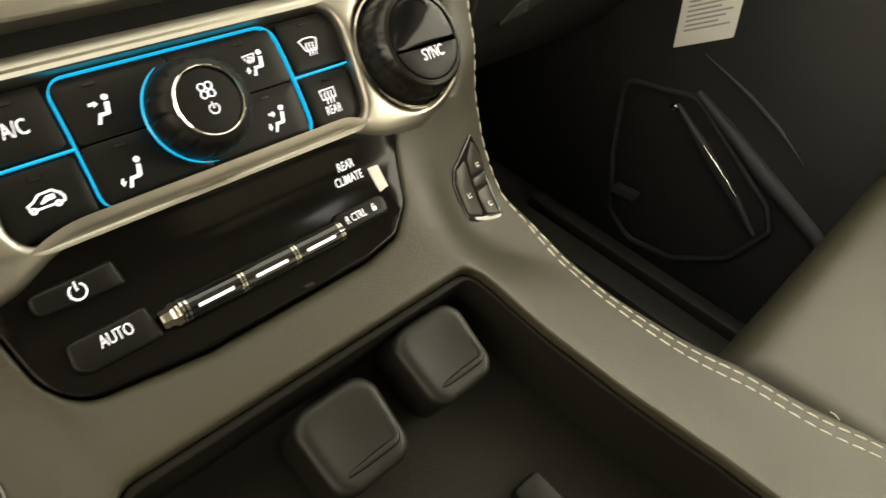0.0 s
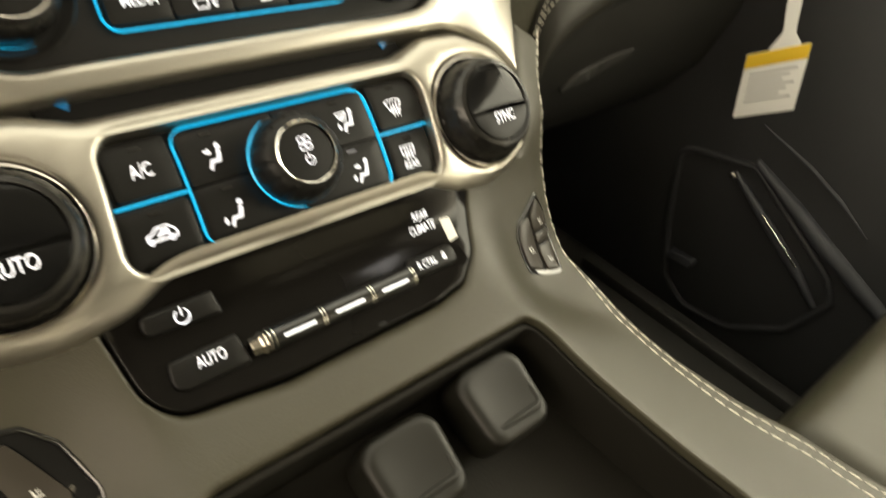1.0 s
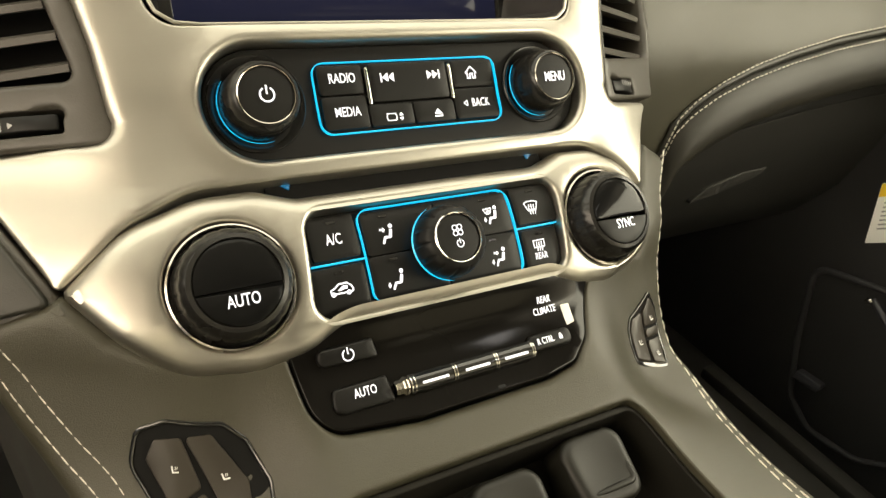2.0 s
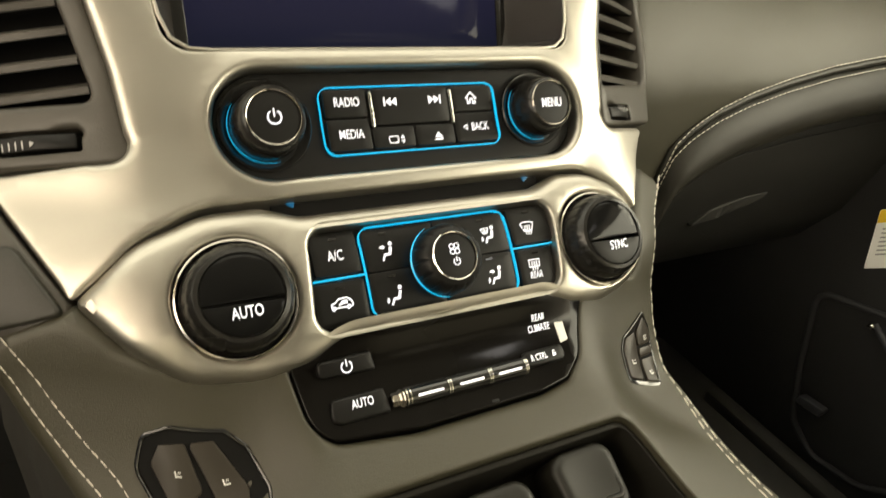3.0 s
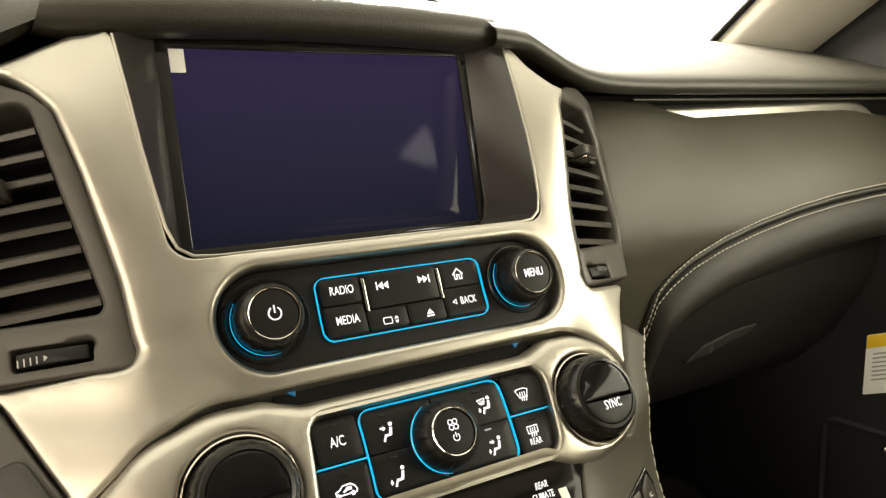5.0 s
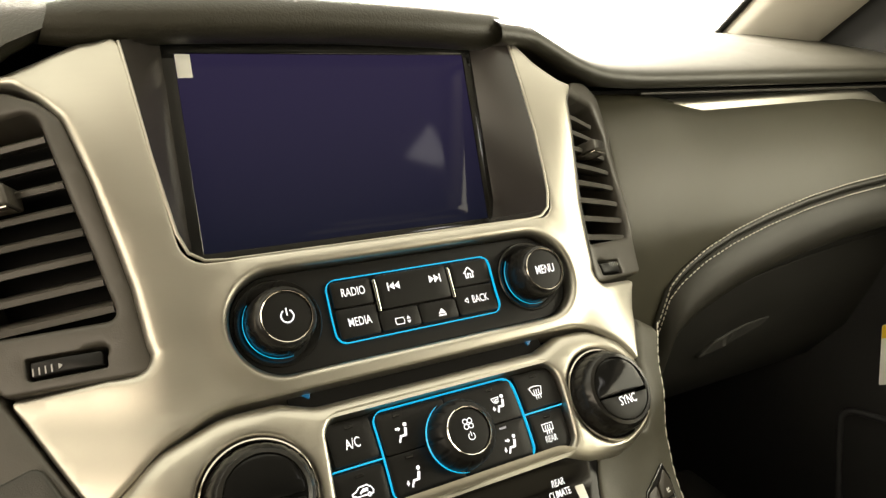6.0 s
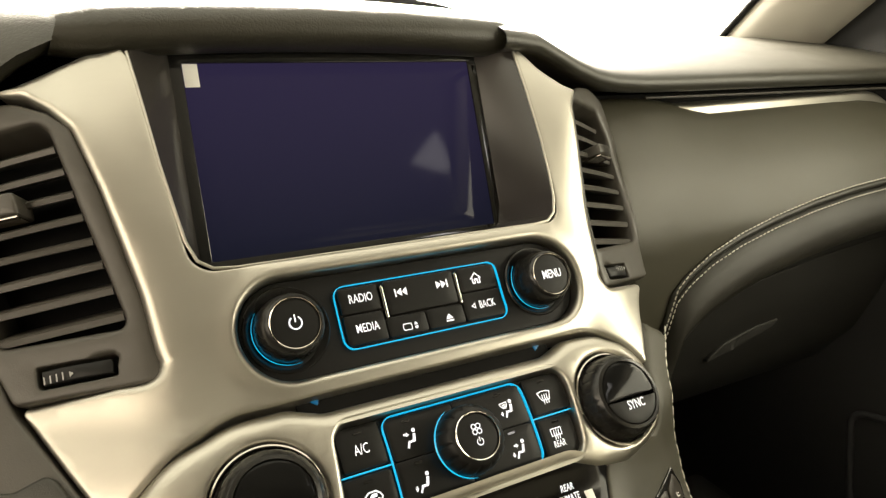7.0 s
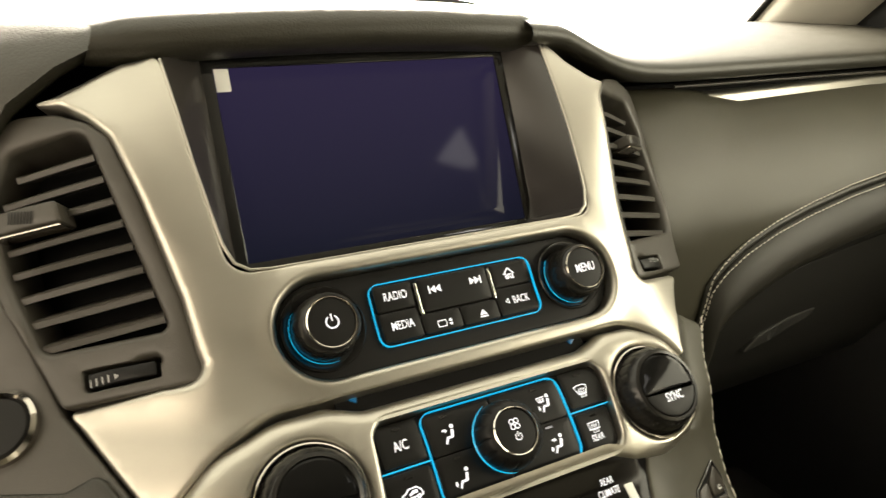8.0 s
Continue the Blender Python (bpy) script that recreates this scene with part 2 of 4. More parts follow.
def plate(name, outline, mat, top, bottom, bevel=1.0, holes=(), grid=8.0, warp=on_face, hole_bevel=None, crown=0.0, sharp=35):
    """A plate with rounded rims and through holes: outlines in millimetres, laid on the stack's face by warp."""
    hole_bevel = bevel if hole_bevel is None else hole_bevel
    loops = [(outline, 1, bevel)] + [(h, -1, hole_bevel) for h in holes]
    verts, faces, flat, edges = [], [], [], []
    for loop, side, size in loops:
        bvs = [size(p) if callable(size) else size for p in loop]
        steps = 5 if max(bvs) > 3 else 3 if max(bvs) > 0.6 else 2
        rings = []
        for k in range(steps + 1):
            q = math.pi / 2 * k / steps
            rings.append([(p.x, p.y, top - b * (1 - math.cos(q))) for p, b in zip(inset(loop, [side * b * (1 - math.sin(q)) for b in bvs]), bvs)])
        rings.append([(p.x, p.y, bottom) for p in loop])
        n, base = len(loop), len(verts)
        for r in rings:
            verts.extend(r)
        for k in range(len(rings) - 1):
            for i in range(n):
                a, b = base + k * n + i, base + k * n + (i + 1) % n
                f = (a, a + n, b + n, b)
                faces.append(f if side > 0 else f[::-1])
        f0 = len(flat)
        flat.extend((Vector(p[:2]), base + i) for i, p in enumerate(rings[0]))
        edges.extend((f0 + i, f0 + (i + 1) % n) for i in range(n))
    loops2 = []
    k = 0
    for loop, _, _ in loops:
        loops2.append([flat[k + i][0] for i in range(len(loop))])
        k += len(loop)
    xs, ys = [p.x for p in outline], [p.y for p in outline]
    pts = [v[0] for v in flat]
    back = [v[1] for v in flat]
    gx, gy = np.arange(min(xs) + grid / 2, max(xs), grid), np.arange(min(ys) + grid / 2, max(ys), grid)
    extra = []
    for x in gx:
        for y in gy:
            if inside((x, y), loops2[0]) and not any(inside((x, y), h) for h in loops2[1:]):
                if min((abs(p.x - x) + abs(p.y - y)) for p in pts[:len(back)]) > grid * .4:
                    extra.append(Vector((x, y)))
    for p in extra:
        back.append(len(verts))
        verts.append((p.x, p.y, top))
    co, _, tri, vid, _, _ = delaunay_2d_cdt(pts + extra, edges, [], 0, 1e-5)
    index = []
    for i, src in enumerate(vid):
        if src:
            index.append(back[src[0]])
        else:
            index.append(len(verts))
            verts.append((co[i].x, co[i].y, top))
    for t in tri:
        c = (co[t[0]] + co[t[1]] + co[t[2]]) / 3
        if inside(c, loops2[0]) and not any(inside(c, h) for h in loops2[1:]):
            f = [index[j] for j in t]
            a, b, d = (co[j] for j in t)
            if (b - a).cross(d - a) < 0:
                f.reverse()
            faces.append(tuple(f))
    if crown:
        cx, cy, rx, ry = (max(xs) + min(xs)) / 2, (max(ys) + min(ys)) / 2, (max(xs) - min(xs)) / 2, (max(ys) - min(ys)) / 2
        verts = [(x, y, z + crown * max(0, 1 - ((x - cx) / rx) ** 2) * max(0, 1 - ((y - cy) / ry) ** 2)) for x, y, z in verts]
    return mesh_of(name, [warp(v) for v in verts], faces, mat, sharp)


def box(x0, x1, y0, y1, r=1.0):
    return rounded([(x0, y0, r), (x1, y0, r), (x1, y1, r), (x0, y1, r)])


def circle(cx, cy, r, n=40):
    return [Vector((cx + r * math.cos(2 * math.pi * i / n), cy + r * math.sin(2 * math.pi * i / n))) for i in range(n)]


def lathe(name, profile, mat, m, segs=64, ribs=0, rib_depth=0.0, rib_range=(0, 0), sharp=30):
    """A turned part: profile of (radius, height) in millimetres about the z axis of m; ribs are grooves cut into its side."""
    verts, faces = [], []
    for k, (r, h) in enumerate(profile):
        for i in range(segs):
            q = 2 * math.pi * i / segs
            rr = r
            if ribs and rib_range[0] <= k <= rib_range[1]:
                rr -= rib_depth * max(0, math.cos(q * ribs)) ** 6
            verts.append(m @ Vector((rr * math.cos(q) / 1000, rr * math.sin(q) / 1000, h / 1000)))
    for k in range(len(profile) - 1):
        for i in range(segs):
            a, b = k * segs + i, k * segs + (i + 1) % segs
            faces.append((a, b, b + segs, a + segs))
    return mesh_of(name, verts, faces, mat, sharp)


def tube(name, path, radius, mat, segs=8, closed=False, arc=None, sharp=60):
    """A round bar along a path of points in metres."""
    p = [Vector(a) for a in path]
    n = len(p)
    verts, faces = [], []
    up = None
    for i in range(n):
        a, b = (p[(i - 1) % n], p[(i + 1) % n]) if closed else (p[max(i - 1, 0)], p[min(i + 1, n - 1)])
        t = (b - a).normalized()
        if up is None:
            up = t.orthogonal().normalized()
        up = (up - t * up.dot(t)).normalized()
        s = t.cross(up)
        r = radius(i / (n - 1)) if callable(radius) else radius
        for j in range(segs):
            q = 2 * math.pi * j / segs
            verts.append(p[i] + (up * math.cos(q) + s * math.sin(q)) * r)
    for i in range(n if closed else n - 1):
        for j in range(segs):
            a, b = i * segs + j, i * segs + (j + 1) % segs
            c, d = ((i + 1) % n) * segs + (j + 1) % segs, ((i + 1) % n) * segs + j
            faces.append((a, b, c, d))
    if not closed:
        faces.append(tuple(range(segs))[::-1])
        faces.append(tuple(range((n - 1) * segs, n * segs)))
    return mesh_of(name, verts, faces, mat, sharp)


def loft(name, rows, mat, sharp=50, flip=False):
    """A sheet through rows of points, all of one length."""
    n = len(rows[0])
    verts = [p for r in rows for p in r]
    faces = []
    for i in range(len(rows) - 1):
        for j in range(n - 1):
            a = i * n + j
            f = (a, a + 1, a + n + 1, a + n)
            faces.append(f[::-1] if flip else f)
    return mesh_of(name, verts, faces, mat, sharp)


def solid_box(name, x0, x1, y0, y1, z0, z1, mat, bevel=0.004, seg=2):
    bm = bmesh.new()
    bmesh.ops.create_cube(bm, size=1)
    for v in bm.verts:
        v.co = Vector(((x0 + x1) / 2 + v.co.x * (x1 - x0), (y0 + y1) / 2 + v.co.y * (y1 - y0), (z0 + z1) / 2 + v.co.z * (z1 - z0)))
    if bevel:
        bmesh.ops.bevel(bm, geom=bm.edges[:], offset=bevel, segments=seg, affect="EDGES", profile=0.5)
    me = bpy.data.meshes.new(name)
    bm.to_mesh(me)
    bm.free()
    me.materials.append(mat)
    me.polygons.foreach_set("use_smooth", [True] * len(me.polygons))
    me.set_sharp_from_angle(angle=radians(40))
    return me


def strokes(name, lines, width, mat, m, lift=0.15):
    """Flat printed strokes, each a list of points in millimetres, in the frame m."""
    verts, faces = [], []
    for ln in lines:
        p = [Vector(a) for a in ln]
        for a, b in zip(p, p[1:]):
            t = (b - a).normalized()
            a, b = a - t * width * .35, b + t * width * .35
            s = Vector((-t.y, t.x)) * width / 2
            k = len(verts)
            for q in (a - s, b - s, b + s, a + s):
                verts.append(m @ Vector((q.x / 1000, q.y / 1000, lift / 1000)))
            faces.append((k, k + 1, k + 2, k + 3))
    return mesh_of(name, verts, faces, mat, 180)


def fills(name, polys, mat, m, lift=0.15):
    verts, faces = [], []
    for po in polys:
        k = len(verts)
        verts.extend(m @ Vector((p[0] / 1000, p[1] / 1000, lift / 1000)) for p in po)
        faces.append(tuple(range(k, k + len(po))))
    return mesh_of(name, verts, faces, mat, 180)


def arc(cx, cy, r, a0, a1, n=12):
    return [(cx + r * math.cos(radians(a0 + (a1 - a0) * i / n)), cy + r * math.sin(radians(a0 + (a1 - a0) * i / n))) for i in range(n + 1)]


LETTERING = []


def lettering(text, size, m, mat, parent, squeeze=0.8, bold=0.0):
    """Printed words: built from the built-in font, turned into a mesh further down."""
    cu = bpy.data.curves.new("lettering", "FONT")
    cu.body, cu.size, cu.align_x, cu.align_y = text, size / 1000, "CENTER", "CENTER"
    cu.extrude, cu.offset = 0.00005, bold / 1000
    cu.resolution_u = 3
    ob = new("lettering_source", cu)
    LETTERING.append((ob, m @ Matrix.Translation((0, 0, 0.0002)) @ Matrix.Diagonal((squeeze, 1, 1, 1)), mat, parent))


def press_lettering():
    deps = bpy.context.evaluated_depsgraph_get()
    for ob, m, mat, parent in LETTERING:
        me = bpy.data.meshes.new_from_object(ob.evaluated_get(deps))
        me.transform(m)
        me.materials.clear()
        me.materials.append(mat)
        put("lettering", me, parent)
        bpy.data.objects.remove(ob)


# ---------------------------------------------------------------- cabin shell
def wall(name, me, label):
    return tagged(put(name, me), label, name.split("_")[0], kind="structure")


wall("floor", solid_box("floor", -0.85, 0.85, -2.2, 0.9, -0.05, 0.0, CARPET, 0), "black carpeted floor of the car cabin")
tagged(put("ceiling", solid_box("ceiling", -0.80, 0.80, -2.2, -0.20, 1.22, 1.26, DIM_HEADLINER, 0.01)), "unseen grey cloth headliner, darkened to dim its reflections", "headliner", kind="structure")
wall("wall_front", solid_box("wall_front", -0.85, 0.85, 0.42, 0.48, 0.0, 0.72, CARPET, 0), "black carpeted firewall under the dashboard")
# rear wall added up to the roof to shut light out
wall("wall_rear", solid_box("wall_rear", -0.85, 0.85, -2.2, -2.15, 0.0, 1.22, SEAT_BACK, 0), "unseen grey cloth wall, closes the cabin's rear to light")
for side, nm in ((-1, "wall_west"), (1, "wall_east")):
    wall(nm, solid_box(nm, min(side * .70, side * .78), max(side * .70, side * .78), -2.15, 0.42, 0.0, 0.745, DOOR, 0.02), "black door trim below the side window")


# unseen side parts: rails and dark panes are added to block side light
for side in (-1, 1):
    a, b = sorted((side * .66, side * .76))
    rail = thing("roof_rail", (side * .7, -.9, 1.1), "unseen pale cloth-covered rail that shades the tops of the side windows", "roof rail")
    put("rail", solid_box("rail", a, b, -2.15, -.16, 1.09, 1.222, HEADLINER, .03, 3), rail)
    post = thing("door_pillar", (side * .72, -.95, .745), "pale trim pillar behind the front side window", "pillar")
    a, b = sorted((side * .69, side * .75))
    put("trim", solid_box("trim", a, b, -1.02, -.90, .74, 1.10, HEADLINER, .02, 3), post)
    glass = thing("rear_side_window", (side * .73, -1.6, .745), "unseen dark tinted pane, closes the rear side window to light", "window")
    a, b = sorted((side * .725, side * .735))
    put("pane", solid_box("pane", a, b, -2.15, -1.0, .74, 1.11, PRIVACY, 0), glass)
# added glowing patch, outlined to give the pale reflection in the touchscreen
lamp = thing("roof_lamp", (.54, -.8, 1.22), "unseen glowing patch in the headliner, mirrored in the screen", "lamp")
flat_roof = lambda p: Vector((p[0] / 1000, p[1] / 1000, 1.22 - p[2] / 1000))
put("lens", plate("lens", rounded([(507, -677, 5), (492, -787, 5), (583, -832, 8), (599, -808, 8)], 8), GLOW_PATCH, 4, 0, 1.5, (), 20, warp=flat_roof), lamp)
# added pale bar that gives the tail of that reflection
streak = thing("grab_handle", (.63, -.88, 1.2), "unseen pale bar under the roof, mirrored as a streak in the screen", "handle")
put("handle", tube("handle", [Vector(p) for p in ((.590, -.822, 1.212), (.618, -.868, 1.207), (.642, -.908, 1.196), (.650, -.921, 1.180), (.651, -.928, 1.150), (.651, -.933, 1.125))], lambda f: .008 + .006 * f, PAPER, 10), streak)


def pillar(side):
    ob = thing("windscreen_pillar", (side * .66, .28, .76), "pale cloth-covered windscreen pillar with a dark rubber edge", "pillar")
    foot, head = Vector((.64, .30, .745)), Vector((.57, -.21, 1.23))
    rows = []
    for k in range(13):
        c = foot.lerp(head, k / 12)
        rows.append([Vector((side * (c.x + a), c.y + b, c.z)) for a, b in ((.02, .03), (.002, .012), (0, 0), (.006, -.02), (.028, -.055), (.055, -.085), (.085, -.09), (.10, -.02), (.02, .03))])
    put("trim", loft("trim", rows, HEADLINER, 60, flip=side > 0), ob)
    put("rubber_edge", tube("rubber_edge", [r[1] + Vector((-side * .003, .004, 0)) for r in rows], 0.005, PLASTIC), ob, "black rubber seal")
    return ob


pillar(1), pillar(-1)
for side in (1,):
    sail = thing("mirror_panel", (side * .71, .05, .74), "black triangular mirror panel at the front of the side window", "trim panel")
    dw = lambda p: Vector((side * (.735 - p[2] / 1000), p[0] / 1000, p[1] / 1000))
    put("panel", plate("panel", rounded([(240, 742, 10), (-230, 742, 10), (-150, 900, 30), (-60, 1010, 30)], 12), PLASTIC, 30, 0, 4, (), 30, warp=dw), sail)
# black blocks added to stop light showing through gaps in the trim
tagged(put("dashboard_core", solid_box("dashboard_core", -.70, -.10, .10, .42, .60, .777, BLACK, 0)), "black filler behind the instrument hood, keeps window light out", "dashboard", kind="structure")
core = tagged(put("dashboard_core", solid_box("dashboard_core", -.70, .70, .075, .42, .46, .738, BLACK, 0)), "black filler behind the trim, keeps window light out", "dashboard", kind="structure")

# ---------------------------------------------------------------- dashboard, passenger side
XS = [0.10, .115, .13, .15, .17, .19, .21, .24, .28, .33, .40, .47, .54, .60, .66, .705]


def pad_edge(x):
    """Height of the top pad's front edge across the car: it falls away from the hood to the passenger side."""
    return float(np.interp(x, (.10, .128, .148, .169, .196, .224, .284, .70), (.789, .787, .779, .770, .7615, .758, .757, .757)))


def pad_y(x):
    return float(np.interp(x, (.10, .2, .3, .5, .7), (-.004, .010, .018, .022, .03)))


rows = []
for x in XS:
    z, y = pad_edge(x), pad_y(x)
    rows.append([Vector((x, y + a, z + b)) for a, b in ((.07, -.016), (.012, -.012), (.004, -.011), (-.001, -.0085), (-.0025, -.0045), (-.001, -.0005), (.004, .0025), (.014, .0055), (.04, .011), (.09, .018), (.2, .028), (.42, .030), (.5, -.03))])
dash_pad = thing("dashboard_pad", (.4, .05, .74), "soft taupe leather dashboard top on the passenger side", "dashboard")
put("pad", loft("pad", rows, PAD, 80, flip=True), dash_pad)
# the gap's highlight as a grey bar, its shade as a black strip
put("slit_edge", tube("slit_edge", [Vector((x, .030, .741)) for x in np.linspace(.26, .70, 12)], .0012, HOUSING), dash_pad, "thin grey bar for the highlight in the gap")
put("slit", solid_box("slit", .20, .70, .045, .07, .715, .742, BLACK, 0), dash_pad, "black strip for the shade in the gap under the pad")


def seam_z(x):
    return float(np.interp(x, (.236, .243, .248, .261, .283, .314, .354, .404, .459, .518, .70), (.553, .578, .599, .6125, .6255, .637, .647, .656, .6625, .6665, .673)))


SEAM_Y = -.034
PX = [.212, .218, .226, .236, .243, .250, .258, .268, .28, .295, .315, .34, .37, .41, .46, .52, .58, .64, .70]


def panel_top(x):
    """Upper edge of the padded panel: it steps down where the silver strip begins and turns down at the strip's end."""
    return float(np.interp(x, (.262, .275, .305, .335, .56, .60, .66), (.7385, .7375, .7325, .7255, .7305, .7265, .718)))


def panel_point(x, k):
    """The padded panel: k = 0 at its top edge, 1 at the stitched seam."""
    side = max(0.0, 1 - (x - .212) / .06)
    z0, z1 = panel_top(x), seam_z(max(x, .236))
    y0 = .034
    z = z0 + (z1 - z0) * k
    f = min(1.0, (z0 - z) / (z0 - max(z1, .645)))
    x += side * (float(np.interp(z, (.56, .585, .606, .642, .683, .707, .731), (.221, .213, .206, .199, .2035, .210, .216))) - .212)
    y = y0 + (SEAM_Y - y0) * f - .010 * math.sin(math.pi * f)
    return Vector((x, y, z))


panel = thing("passenger_dashboard", (.45, 0, .6), "padded taupe leather passenger dashboard with a stitched seam", "dashboard")
rows = [[panel_point(x, 0) + Vector((0, .03, 0))] + [panel_point(x, 0) + Vector((0, .004, .001))] + [panel_point(x, .015 + .985 * k / 14) for k in range(15)] + [panel_point(x, 1) + Vector((0, .010, -.003))] for x in PX]
rim = [[p + Vector((-dx, dy, 0)) for p in rows[0]] for dx, dy in ((.0035, .025), (.0035, .005), (.0028, .002), (.0012, .0004))]
put("upper_panel", loft("upper_panel", rim + rows, LEATHER, 70), panel)
rows = []
for x in PX[3:]:
    z = seam_z(x)
    rows.append([Vector((x, SEAM_Y + a, z + b)) for a, b in ((.012, -.002), (.003, -.004), (-.004, -.008), (-.009, -.014), (-.014, -.023), (-.016, -.033), (-.012, -.043), (-.001, -.052), (.018, -.060), (.045, -.066), (.08, -.07))])
put("bolster", loft("bolster", rows, SHADED_LEATHER, 70), panel, "taupe leather bolster below the seam, with its shade in the colour")
rows = []
for k in range(31):
    x = .304 + (.625 - .304) * k / 30
    low = panel_top(x) - .0012
    top = max(low + .0006, float(np.interp(x, (.304, .57, .59, .605, .62), (.7335, .7385, .7365, .731, .722))))
    h = top - low
    rows.append([Vector((x, .046, top)), Vector((x, .0395, top)), Vector((x, .0365, top - h * .12)), Vector((x, .0345, top - h * .45)), Vector((x, .0335, low)), Vector((x, .044, low))])
put("trim_strip", loft("trim_strip", rows, SILVER, 60), panel, "satin silver strip")
SEAMLINE = [Vector((x, SEAM_Y, seam_z(x))) for x in np.linspace(.238, .70, 90)]


def stitches(name, path, parent, length=.0042, gap=.0022, radius=.0007, lift=Vector((0, 0, 0))):
    """A row of thread stitches along a path, each a short rounded bar."""
    p = np.array([tuple(a) for a in path])
    s = np.concatenate([[0], np.cumsum(np.linalg.norm(np.diff(p, axis=0), axis=1))])
    at = lambda d: Vector([float(np.interp(d, s, p[:, k])) for k in range(3)])
    verts, faces, d = [], [], 0.0
    while d + length < s[-1]:
        a, b = at(d) + lift, at(d + length) + lift
        t = (b - a).normalized()
        u = t.orthogonal().normalized()
        w = t.cross(u)
        for f, r in ((0, .35), (.18, 1), (.82, 1), (1, .35)):
            c = a.lerp(b, f)
            for j in range(6):
                q = math.pi * 2 * j / 6
                verts.append(c + (u * math.cos(q) + w * math.sin(q)) * radius * r)
        k = len(verts) - 24
        for i in range(3):
            for j in range(6):
                faces.append((k + i * 6 + j, k + i * 6 + (j + 1) % 6, k + i * 6 + 6 + (j + 1) % 6, k + i * 6 + 6 + j))
        d += length + gap
    ob = put(name, mesh_of(name, verts, faces, THREAD, 80), parent, "pale thread stitching")
    return tagged(ob, kind="stuff")


stitches("stitching", [p + Vector((0, -.0044, .0040)) for p in SEAMLINE], panel, .0034, .0012, .00052)
stitches("stitching", [p + Vector((0, -.0052, -.0068)) for p in SEAMLINE], panel, .0034, .0012, .00052)
put("piping", tube("piping", [p + Vector((0, -.001, -.0015)) for p in SEAMLINE], .0028, DARK_LEATHER), panel, "dark leather piping")

glove = thing("glovebox", (.45, .06, .45), "dark plastic glovebox under the passenger dashboard", "glovebox")
rows = []
for x in (.225, .24, .30, .40, .50, .60, .68, .70):
    rows.append([Vector((x, a, b)) for a, b in ((.05, .62), (.035, .575), (.03, .54), (.04, .50), (.06, .44), (.10, .38), (.16, .34), (.30, .31), (.37, .26), (.395, .15), (.40, .01))])
put("lid", loft("lid", rows, GLOVE, 60), glove)
gwarp = lambda q: Vector((q[0] / 1000, .052 - q[2] / 1000 - (q[1] - 480) * .00018, q[1] / 1000))
# latch plate, lighter than the lid and outlined like a sheen on it
put("latch", plate("latch", rounded([(405, 462, 2), (440, 468, 10), (500, 486, 4), (512, 497, 3), (470, 494, 10), (425, 482, 10)], 4), FOOTWELL, 9, -4, 2, (), 12, warp=gwarp), glove, "dull grey latch, shaped as the leaf-like sheen on the lid")
put("lid_edge", tube("lid_edge", [Vector((x, .030 - .002, .520 + .055 * math.sin((x - .24) / .45 * 1.5))) for x in np.linspace(.24, .69, 24)], .0008, GLOVE), glove)

# ---------------------------------------------------------------- hood over the screen, driver side
def hood_rows(x0, x1, n, edge, depth_front):
    rows, tip = [], .016
    xs = [x0 + (x1 - tip - x0) * k / n for k in range(n)] + [x1 - tip * (1 - math.sin(q * math.pi / 16)) for q in range(9)]
    for k, x in enumerate(xs):
        r = max(.12, math.sqrt(max(0, 1 - max(0, 1 - (x1 - x) / tip) ** 2)))
        z, y = edge(x), depth_front(x)
        lean = max(0.0, 1 - k / 6)
        r *= .84 + .16 * min(1.0, k / 1.5)
        rows.append([Vector((x + lean * (.30 * (min(b, .011) + .009) - .07 * max(0.0, a)), y + a + lean * .004 + (1 - r) * .006, z + b * r + (1 - r) * .006)) for a, b in ((.10, -.004), (.012, -.009), (.002, -.008), (-.007, -.003), (-.010, .004), (-.007, .011), (.002, .016), (.02, .0195), (.06, .022), (.2, .024), (.40, .012), (.5, -.04))])
    return rows


screen_hood = thing("screen_hood", (0, 0, .79), "grained taupe hood above the touchscreen", "dashboard")
put("cover", loft("cover", hood_rows(-.151, .118, 26, lambda x: .785 - .25 * (x + .02) ** 2, lambda x: .008 + .25 * max(0, x - .05) ** 1.5), PAD, 80, flip=True), screen_hood)
put("underside", solid_box("underside", -.145, .106, .030, .12, .7735, .7795, BLACK, .002), screen_hood, "black underside")
driver_hood = thing("driver_hood", (-.3, 0, .78), "grained taupe dashboard hood on the driver side", "dashboard")
rows = []
for k in range(21):
    x = -.60 + (.60 - .140) * k / 20
    d = -.1515 - x
    low, high = .776 - .55 * d - 1.2 * max(0, d - .03) * (d < .2), .806 - .12 * max(0.0, d) - .004 - .5 * max(0.0, -d)
    low = max(low, .70)
    y = .010 + .02 * d
    rows.append([Vector((x, y + a, low + (high - low) * f + g)) for a, f, g in ((.10, 0, .004), (.012, 0, -.001), (.001, 0, .001), (-.006, .12, .002), (-.001, .34, .002), (.012, .60, .003), (.030, .84, .005), (.055, .97, .0055), (.09, 1, .0075), (.2, 1, .010), (.40, 1, .004), (.5, .8, -.04))])
put("cover", loft("cover", rows, PAD, 80, flip=True), driver_hood)
driver_panel = thing("driver_dashboard", face(-.25, -.05), "dark grained dashboard panel beside the steering column", "dashboard")
